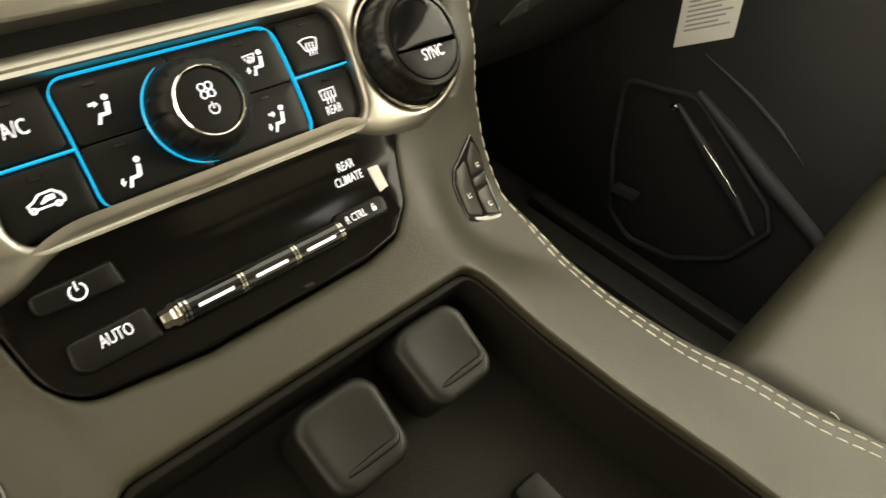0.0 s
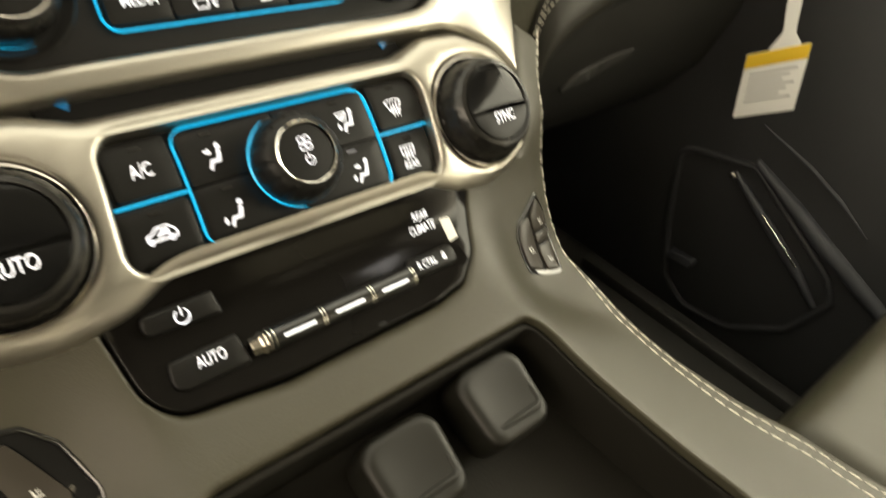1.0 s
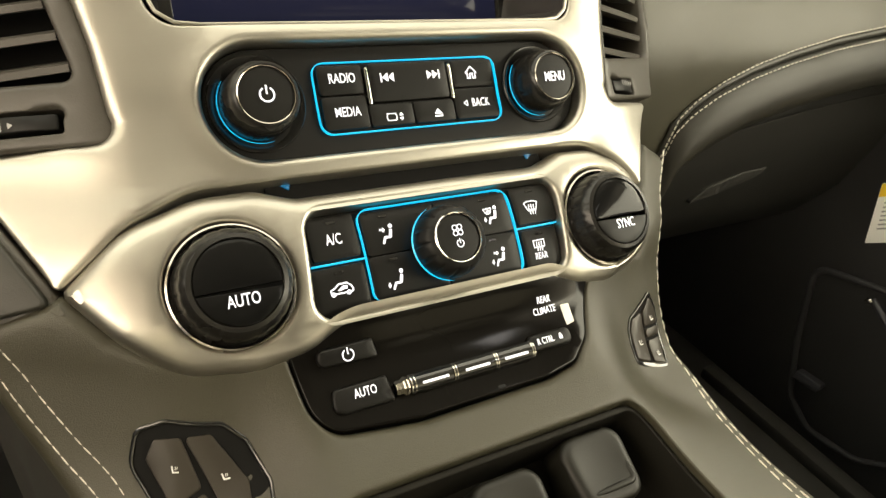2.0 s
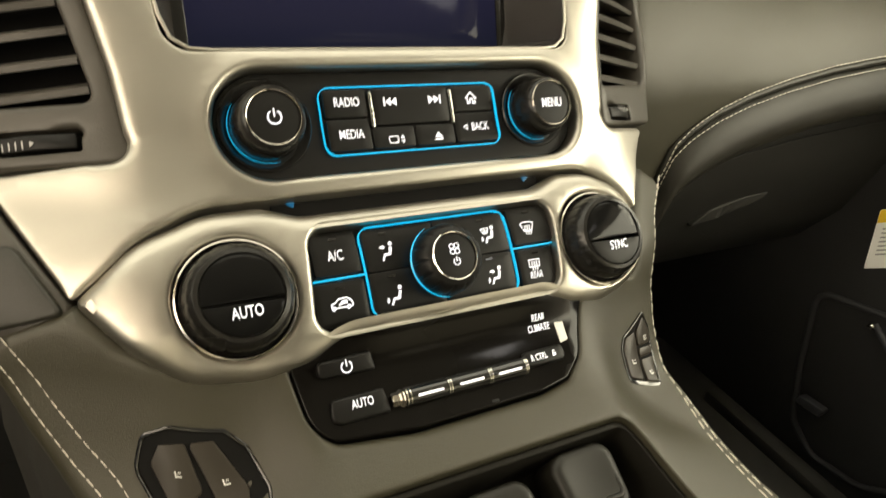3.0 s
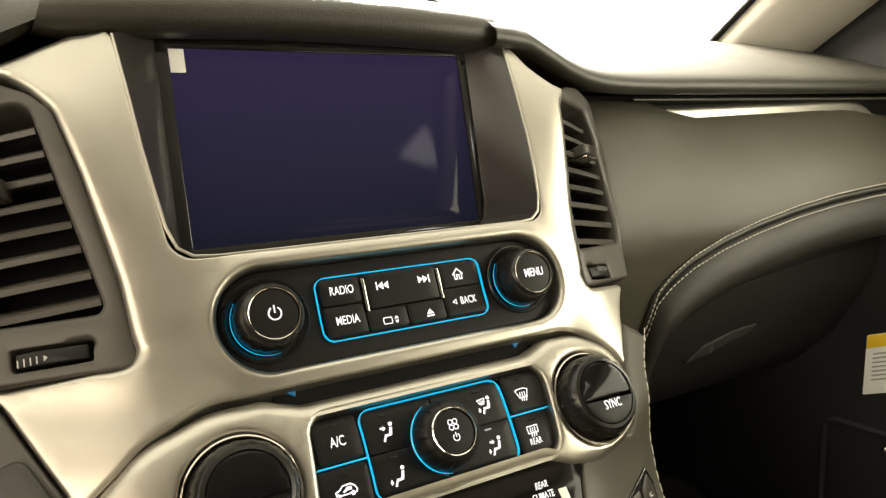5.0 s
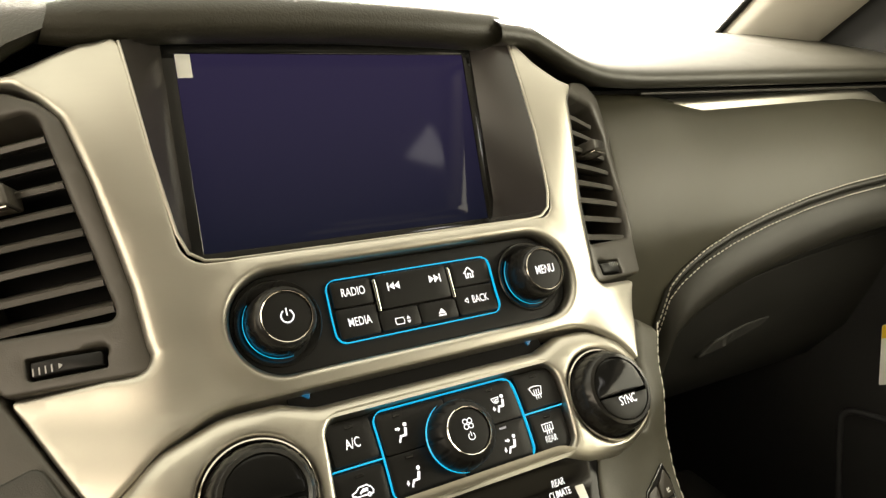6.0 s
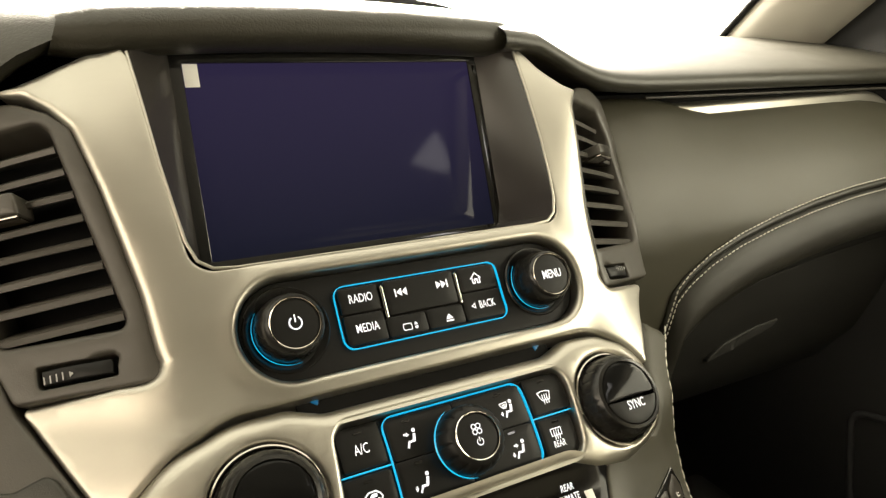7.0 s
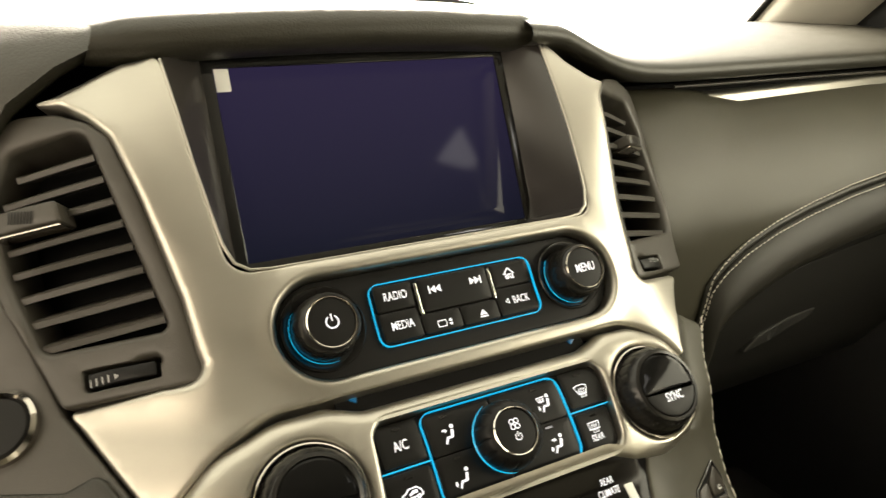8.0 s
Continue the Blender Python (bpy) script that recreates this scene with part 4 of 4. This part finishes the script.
# ---------------------------------------------------------------- rear climate panel
REAR_EDGE = [(77, -70, 2), (75, -75, 4), (67, -97, 12), (55, -105.5, 10), (38, -108, 16), (-30, -108.5, 30), (-74, -104.5, 16), (-80, -70, 2)]
rear_outline = rounded(REAR_EDGE + [(-80, -60, 3), (77, -60, 3)])
rear = thing("rear_climate_controls", face(0, -.105), "glossy black rear climate control panel", "climate control")
put("panel", plate("panel", inset(rear_outline, .5), REAR_GLOSS, 1.8, -9, 1, (), 6), rear)
def end_button(corners):
    return put("button", plate("button", rounded(corners), BUTTON, 4.4, -3, 1.2, (), 6, crown=.8), rear)


b1 = end_button([(-69, -81, 4), (-42, -82, 1.2), (-43.5, -72.8, 1.2), (-67.5, -73.5, 2)])
b2 = end_button([(-66.5, -98, 5), (-62, -99.8, 3), (-39.5, -99.8, 1.2), (-41, -89.6, 1.2), (-65, -90, 2)])
b3 = button("button", 32, 56.5, -97.5, -90.2, rear, 4.4, 3, BUTTON, -3, .8, 1.2)
icon("power", -55.5, -78, 5.3, b1, 1.0)
lettering("AUTO", 5.5, local(-52, -94, 5.4), GLOW, b2, .66, .01)
lettering("R CTRL", 4.3, local(40.3, -94, 5.4), GLOW, b3, .68, .02)
icon("lock", 49.4, -93.8, 5.3, b3, .8)
lettering("REAR", 4.9, local(47.3, -75.5, 2.2), GLOW, rear, .68, .02)
lettering("CLIMATE", 4.9, local(46.7, -80.8, 2.2), GLOW, rear, .68, .02)
def roller(name, a, b, r, mat, parent, label="", v=-96):
    path = [on_face((a + (b - a) * i / 6, v, 4.5)) for i in range(7)]
    return put(name, tube(name, path, r / 1000, mat, 20), parent, label)


for a, b in ((-30.4, -12.6), (-9.8, 9.0), (11.4, 29.4)):
    t = roller("toggle", a, b, 4.3, GLOSS, rear)
    put("mark", fills("mark", [[(-6.3, -.55), (6.3, -.55), (6.3, .55), (-6.3, .55)]], GLOW, local((a + b) / 2, -97, 8.9)), t, "white lit bar")
for a, b in ((-32.8, -30.6), (-12.1, -10.3), (9.3, 11.1), (29.6, 31.2)):
    roller("chrome_ring", a, b, 4.4, CHROME, rear, "chrome ring")
    roller("groove", a + .55, b - .55, 4.5, GLOSS, rear)
path = [on_face((-39 + 6 * i / 24, -96, 4.3)) for i in range(25)]
put("chrome_end", tube("chrome_end", path, lambda f: (2.6 + 1.7 * f) / 1000 * (1 + .10 * math.sin(f * 11)), KNURL, 7, sharp=20), rear, "knurled smoked chrome end piece")
tab = thing("paper_tab", face(.059, -.085), "small pale paper tab on the rear climate panel", "sticker")
put("paper", plate("paper", rounded([(57.6, -89.8, .4), (62.4, -89.0, .4), (61.8, -80.2, .4), (56.6, -80.0, .4)]), PAPER, 2.2, 1.6, .2, (), 10), tab)

# ---------------------------------------------------------------- leather console
console = thing("centre_console", face(0, -.3), "taupe leather centre console with stitched edges and open pocket", "console")
EDGE_R = [(172, -28), (152, -42), (144, -58), (142, -82), (143, -104), (143.5, -120), (144.5, -153), (150, -188), (161, -225), (175, -260), (185, -299), (198, -344), (216, -450)]
EDGE_L = [(-216, -450), (-206, -370), (-182, -283), (-166, -240), (-150, -195), (-146, -160), (-150, -132), (-158.5, -115), (-168, -105), (-178, -92), (-186, -78), (-194, -64)]
outline = rounded([(*p, 14) for p in EDGE_R[::-1]] + [(147, -8, 3), (125, -30, 3), (116, -62, 10), (92, -70, 4)] + REAR_EDGE + [(-94, -70, 4), (-118, -66, 10), (-140, -56, 8), (-154, -41, 3)] + [(*p, 14) for p in EDGE_L[::-1]], 4)
pocket = rounded([(-74, -127, 10), (74, -127, 10), (79, -140, 14), (85, -165, 30), (96, -205, 30), (110, -250, 20), (118, -285, 20), (128, -330, 12), (132, -385, 12), (-131, -385, 12), (-118, -285, 20), (-110, -250, 20), (-96, -205, 30), (-85, -165, 30), (-79, -140, 14)])
put("cover", plate("cover", outline, LEATHER, 1.5, -60, lambda p: float(np.interp(-p.y if abs(p.x) < 112 else 200, (100, 112), (2.0, 7))), [pocket], 7, hole_bevel=2.0), console)


def edge_path(pts, shift, first=0.0, roll=7.0):
    """A line on the console's rolled edge, shift millimetres inside its outline."""
    line = spline(pts, 14)
    out = []
    for i in range(len(line)):
        t = line[min(i + 1, len(line) - 1)] - line[max(i - 1, 0)]
        t = t / np.linalg.norm(t)
        if line[i][1] > first:
            continue
        s = shift(line[i][1])
        drop = roll * (1 - math.cos(math.asin(max(0, 1 - s / roll))))
        out.append(on_face((line[i][0] + t[1] * s, line[i][1] - t[0] * s, 1.5 - drop)))
    return out


stitches("stitching", edge_path(EDGE_R, lambda v: float(np.interp(-v, (110, 150, 220), (3.8, 6.4, 8.2))), -128), console, .0058, .0016, .00054)
stitches("stitching", edge_path(EDGE_R, lambda v: float(np.interp(-v, (105, 160, 220), (5.0, 11.6, 13.8))), -20), console, .0058, .0016, .00056)
for d in (7.5, 15.5):
    stitches("stitching", edge_path(EDGE_L, lambda v: d), console, .0044, .0007, .00031)
for sgn in (1, -1):
    rows = []
    for p in spline(EDGE_R if sgn > 0 else EDGE_L[::-1], 6):
        a = on_face((p[0] - sgn * 3, p[1], -12))
        rows.append([a, a + Vector((sgn * .004, .006, -.05)), Vector((a.x - sgn * .004, a.y + .02, max(.05, a.z - .25))), Vector((a.x - sgn * .01, a.y + .02, .0))])
    put("side_panel", loft("side_panel", rows, FOOTWELL, 60, flip=sgn > 0), console, "black plastic console side")
put("pocket_floor", plate("pocket_floor", rounded([(-86, -118, 10), (86, -118, 10), (160, -395, 10), (-150, -395, 10)]), POCKET, -34, -38, 1, (), 12), console, "black pocket lining")


put("pocket_liner", plate("pocket_liner", inset(pocket, .3), POCKET, -3.0, -36, 1.0, [inset(pocket, 3.2)], 50, hole_bevel=1.0), console, "black liner round the pocket")
port = thing("socket_plate", face(.051, -.213, -.034), "small black socket plate in the console pocket", "socket")
put("plate", plate("plate", rounded([(42, -222, 2), (60, -222, 2), (58, -205, 2), (44, -205, 2)]), BUTTON, -28, -34, 1.2, (), 6), port)
cup = thing("cupholder", face(.10, -.318, -.02), "cupholder with a satin silver rim in the console", "cupholder")
cm = local(104, -318, -9)
put("rim", lathe("rim", [(46, -6), (46, 0), (44, 3), (41, 3), (39, 0), (39, -20)][::-1], SILVER, cm), cup, "satin silver rim")
put("well", lathe("well", [(39, -1), (37, -20), (.02, -21)][::-1], PLASTIC, cm), cup)


def outlet_cover(u, v):
    ob = thing("outlet_cover", face(u / 1000, v / 1000, -.034), "square black power outlet cover in the pocket", "socket cover", "outlet covers in the pocket")
    m = local(u, v, -34)
    warp = lambda p: m @ (Vector((p[0] * 1.1, p[1] * 1.1, p[2])) / 1000)
    o = rounded([(-15, -16, 7.5), (15, -16, 7.5), (16.5, 15, 8), (-16.5, 15, 8)], 1.5)
    put("cover", plate("cover", o, CAP, 28.5, 8, 4.5, (), 2.5, warp=warp, crown=-1.8, sharp=70), ob)
    lip = [Vector((11.6, y, 27.1)) for y in np.linspace(-1, -7, 4)] + [Vector((11.6 - 2.6 * (1 - math.cos(q)), -7 - 2.6 * math.sin(q), 27.1)) for q in np.linspace(.3, 1.57, 5)] + [Vector((x, -9.6, 27.1)) for x in np.linspace(8, -10.5, 9)]
    put("lip", tube("lip", [warp(q) for q in lip], lambda f: .0004 + .0012 * math.sin(math.pi * f) ** .4, CAP, 12, sharp=180), ob)
    put("socket", lathe("socket", [(14, 0), (14, 14)], PLASTIC, m), ob)


outlet_cover(44.5, -148.5), outlet_cover(-4, -153)


def seat_switch(name, corners, cuts, icons, round_by=4):
    ob = thing(name, on_face((*corners[0][:2], 0)), "black seat heater switch cluster with pale pictograms", "switch")
    o = rounded([(*p, round_by) for p in corners], 2)
    put("rim", plate("rim", o, GLOSS, 2.5, -3, .8, [inset(o, 1.6)], 6, hole_bevel=.5), ob, "dark rim")
    put("base", plate("base", inset(o, 1.4), BLACK, 1.9, -3, .4, (), 6), ob)
    for c in cuts:
        put("button", plate("button", rounded([(*p, 1.5) for p in c], 2), SWITCH, 2.9, 0, .6, (), 6, crown=.3), ob)
    for u, v in icons:
        icon("heat", u, v, 3.4, ob.children[-1], .62)
    return ob


seat_switch("seat_switch", [(-142, -100), (-137.5, -89), (-127, -86), (-107, -89.5), (-99, -96.5), (-93.5, -110), (-96, -123), (-108, -130), (-128, -124)],
            [[(-135.5, -98), (-131.5, -92.2), (-122.6, -92), (-118.4, -106), (-130, -110)], [(-121.6, -92), (-112, -92.4), (-101.5, -107.5), (-102.8, -116.5), (-110, -117.5)], [(-129.5, -111.2), (-118, -107.2), (-110.2, -118.6), (-103.6, -118), (-106, -121.6), (-122.5, -124)]], [(-126, -100), (-109, -104)], 6)
seat_switch("seat_switch", [(124, -85.3), (107, -93.5), (104.3, -98.5), (105, -110), (127.5, -115.5), (130.5, -110), (130, -94)],
            [[(123.4, -88), (128.6, -95), (128.8, -99.8), (117.5, -98.8), (117, -93)], [(117.5, -99.8), (128.8, -100.8), (128.8, -104), (117.5, -103)],
             [(117.5, -104), (128.8, -105), (126.6, -113.6), (118.5, -111.4)], [(116, -92.6), (116.5, -111), (107, -108.6), (106, -98.8), (108.5, -94.4)]], [(122.7, -96), (111.4, -103), (122.6, -109)], 2.5)


# ---------------------------------------------------------------- air vents
def air_vent(s):
    ob = thing("air_vent", face(s * .165, .01), "dark air vent with angled slats and thumb wheel", "air vent", "air vents beside the stack")
    o = rounded([(s * u, v, r) for u, v, r in ((124.5, 20, 5), (128.5, 56, 60), (138, 108, 60), (146, 142, 8), (154, 151, 8), (166, 157, 12), (184, 155, 14), (201, 142, 16), (209, 108, 24), (205, 62, 30), (183, 7, 3))])
    wi = 0 if s < 0 else -7
    hole = rounded([(s * u, v, r) for u, v, r in ((135.6 + wi, 43, 5), (140 + wi, 64, 60), (147.5 + wi, 100, 60), (156.5 + wi, 147, 6), (172, 142, 10), (189, 135, 10), (199, 110, 20), (197, 66, 24), (188, 31, 5))])
    wu = 0 if s < 0 else -9
    wheel_slot = rounded([(s * (141.5 + wu), 31, 1.5), (s * (142 + wu), 21.6, 1.5), (s * (173 + 1.6 * wu), 14.2, 1.5), (s * (173 + 1.6 * wu), 23.8, 1.5)])
    put("housing", plate("housing", o, HOUSING, 1.0, -30, 2.0, [hole, wheel_slot], 6, hole_bevel=lambda p: 3.0 if p.y > 29 else 0.8), ob)
    put("back", plate("back", o, BLACK, -28, -31, .5, (), 12), ob, "black duct")
    for k in range(8):
        v = 134 - 12.0 * k
        u0 = float(np.interp(v, (43, 64, 100, 147), (135.6, 140, 147.5, 156.5))) + wi + .6
        u1 = float(np.interp(v - 10, (31, 66, 106, 118, 128), (188, 197, 199, 195, 186))) - .6
        rows = []
        for q in np.linspace(0, 1, 9):
            u = s * (u0 + (u1 - u0) * q)
            vv = v - .30 * (u1 - u0) * q
            rows.append([on_face((u, vv + a, b)) for a, b in ((6.5, -20), (0.8, -3.6), (-.6, -2.4), (-3.2, -3.2), (-3.0, -4.6), (4.6, -21), (6.5, -20))])
        put("slat", loft("slat", rows, HOUSING, 40, flip=s < 0), ob)
    ku, kv, w = (-184, 98.5, 15.0) if s < 0 else (169, 103, 10.5)
    tilt = .25 * s
    grip = put("slider", plate("slider", rounded([(ku + a, kv + b - tilt * a, 2) for a, b in ((-w, -.44 * w), (w, -.44 * w), (w - 1, .37 * w), (-w + 1, .37 * w))]), HOUSING, 6, -8, 1.6, (), 4, crown=.8), ob)
    put("chrome_edge", plate("chrome_edge", rounded([(ku + a, kv + b - tilt * a, .4) for a, b in ((-w + .5, -.44 * w - 1.5), (w - .5, -.44 * w - 1.5), (w - .5, -.44 * w - .3), (-w + .5, -.44 * w - .3))]), KNURL, 5.4, -4, .4, (), 6), grip, "thin chrome edge")
    put("grip_ridges", fills("grip_ridges", [[(i * 1.6 - 6, -3), (i * 1.6 - 5.3, -3), (i * 1.6 - 5.3, 3), (i * 1.6 - 6, 3)] for i in range(8)], PLASTIC, local(ku, kv, 7.0)), grip)
    pts = [(s * u, v) for u, v in ((143.4 + wu, 29), (143.8 + wu, 22.6), (171.2 + 1.6 * wu, 16), (171.2 + 1.6 * wu, 22.4))]
    wheel = put("thumb_wheel", plate("thumb_wheel", rounded([(*p, 1) for p in pts]), BUTTON, 0.5, -6, .8, (), 5, crown=1.8), ob)
    put("ridges", fills("ridges", [[(-10.5 + i * 2.6, -1.9), (-9.9 + i * 2.6, -1.9), (-9.9 + i * 2.6, 1.5), (-10.5 + i * 2.6, 1.5)] for i in range(4)] + [[(.4, -1.4), (2.2, -.1), (.4, 1.2)]], GREY_PRINT, local(s * (160 + wu), 21.4 if s < 0 else 22.5, 2.6) @ pose(0, 0, 0, 0, 0, 17 if s < 0 else -17)), wheel, "pale marks")
    return ob


air_vent(-1), air_vent(1)

# ---------------------------------------------------------------- passenger seat, driver seat
def seat(s):
    ob = thing("front_seat", (s * .47, -.6, 0), "taupe leather front seat with bolstered cushion", "car seat", "front seats")
    rows = []
    near = [0, .001, .004, .009, .016, .025, .035, .05]
    sides = near + list(np.linspace(.08, .40, 12)) + [.48 - d for d in reversed(near)]
    round_edge = lambda d, r: math.sqrt(max(0, 1 - (1 - min(1, d / r)) ** 2))
    for f in near + list(np.linspace(.08, .54, 14)):
        row = []
        for d in sides:
            top = .285 + .17 * round_edge(min(d, .48 - d), .022) * (.25 + .75 * round_edge(f, .022))
            row.append(Vector((s * (.204 + d), -.278 - f, top + .006 * math.sin(min(1, f / .3) * math.pi) * math.sin(d / .48 * math.pi))))
        rows.append(row)
    put("cushion", loft("cushion", rows, LEATHER, 80, flip=s > 0), ob)
    put("base", solid_box("base", min(s * .25, s * .70), max(s * .25, s * .70), -.80, -.29, .03, .32, DOOR, .02), ob)
    rows = []
    for k in range(13):
        f = k / 12
        c = Vector((0, -.80 - .22 * f, .36 + .62 * f))
        wd = .25 - .07 * f * f
        rows.append([c + Vector((s * (.475 + wd * math.sin(q)), (-.05 - .02 * math.cos(q * 1)) + .075 * math.cos(q) - .02 * abs(math.sin(q)) * -1, 0)) for q in np.linspace(0, 2 * math.pi, 25)])
    put("backrest", loft("backrest", rows, LEATHER, 80, flip=s < 0), ob)
    put("headrest", solid_box("headrest", s * .475 - .13, s * .475 + .13, -1.08, -.98, 1.0, 1.17, LEATHER, .04, 4), ob)


seat(1), seat(-1)

# ---------------------------------------------------------------- passenger door and footwell
door = thing("door_pocket", (.69, -.1, .1), "black moulded lower door panel with a raised pocket outline", "door panel")
o = [(-38, 330, 20), (-18, 225, 30), (8, 140, 30), (50, 112, 30), (119, 122, 40), (185, 172, 30), (214, 240, 14), (196, 268, 14), (62, 352, 20)]
dwarp = lambda p: Vector((.698 - p[2] / 1000, -p[0] / 1000, p[1] / 1000))
put("outline", tube("outline", [dwarp((q.x, q.y, 2)) for q in rounded(o, 10)], .0045, RIDGE, 8, True), door)
put("pocket_bar", tube("pocket_bar", [dwarp(q) for q in ((43, 334, 5), (101, 298, 7), (161, 258, 7), (200, 225, 5))], lambda f: .0075 - .004 * abs(2 * f - 1) ** 2, RIB), door)
# chrome strip added for the short highlight along the pocket bar
put("strip", tube("strip", [dwarp(q) for q in ((98, 305, 14), (128, 288, 15), (160, 266, 14))], .0018, CHROME), door, "thin chrome strip for the highlight on the pocket bar")
put("screw", lathe("screw", [(5, 0), (5, 3), (3.5, 5), (.02, 6)], CHROME, Matrix.Translation(dwarp((43, 332, 11))) @ pose(0, 0, 0, 0, -90, 0), 16), door, "small bright chrome dot")
put("pull_tab", plate("pull_tab", rounded([(2, 172, 3), (40, 176, 3), (44, 190, 3), (6, 187, 3)], 4), RIB, 12, 0, 2, (), 12, warp=dwarp), door)
put("armrest_rib", tube("armrest_rib", [dwarp(q) for q in ((60, 358, 1), (125, 328, 1), (173, 303, 1), (255, 266, 1), (330, 215, -2))], lambda f: .003 + .008 * math.sin(math.pi * (.1 + .8 * f)), RIB), door)
put("panel_rib", tube("panel_rib", [dwarp(q) for q in ((50, 404, 3), (119, 383, 4), (165, 363, 4), (208, 337, 3))], lambda f: .0008 + .0022 * math.sin(math.pi * f), RIB), door)
sill = thing("door_sill", (.65, -.2, .0), "black plastic door sill plate with a raised lip", "sill")
put("plate", solid_box("plate", .60, .70, -.60, .25, .0, .100, FOOTWELL, .012), sill)
put("lip", solid_box("lip", .645, .672, -.60, .10, .095, .118, FOOTWELL, .006), sill)
loose = thing("loose_thread", on_face((186, -308, 2)), "short loose thread end on the console edge", "thread")
put("thread", tube("thread", [on_face((187.8, -310, .4)), on_face((187.4, -311.6, 1.0)), on_face((186.4, -314, .8))], .00035, THREAD), loose)

# ---------------------------------------------------------------- hang tag
tag = thing("hang_tag", (.48, -.08, .48), "white paper hang tag with yellow band on a white strap", "tag")


def on_tag(p):
    a = Vector((.498, -.0755, .536))
    ex, ey = Vector((.007, -.045, .028)), Vector((.0, .0105, .0577))
    return a + ex * (p[0] / 40) + ey * (p[1] / 50) + Vector((-.9, -.4, 0)) * (p[2] / 1000)


put("card", plate("card", rounded([(0, -50, 1), (40, -50, 1), (40, 0, 1), (0, 0, 1)]), PAPER, .4, 0, .1, (), 12, warp=on_tag), tag)
put("band", plate("band", rounded([(.2, -11, .3), (39.8, -11, .3), (39.8, -.2, .3), (.2, -.2, .3)]), YELLOW, .7, .4, .1, (), 12, warp=on_tag), tag, "yellow band")
put("strap", plate("strap", rounded([(13, 0, 1), (34, 0, 1), (28, 10, 8), (27, 34, 4), (26, 84, 1), (18, 84, 1), (18, 30, 4), (20, 12, 8)]), PAPER, .4, 0, .1, (), 12, warp=on_tag), tag)
for k in range(7):
    put("print_line", plate("print_line", box(5, 35 - (k % 3) * 4, -17 - k * 3.6, -15.6 - k * 3.6, .1), GREY_PRINT, .6, .4, .05, (), 12, warp=on_tag), tag)
press_lettering()
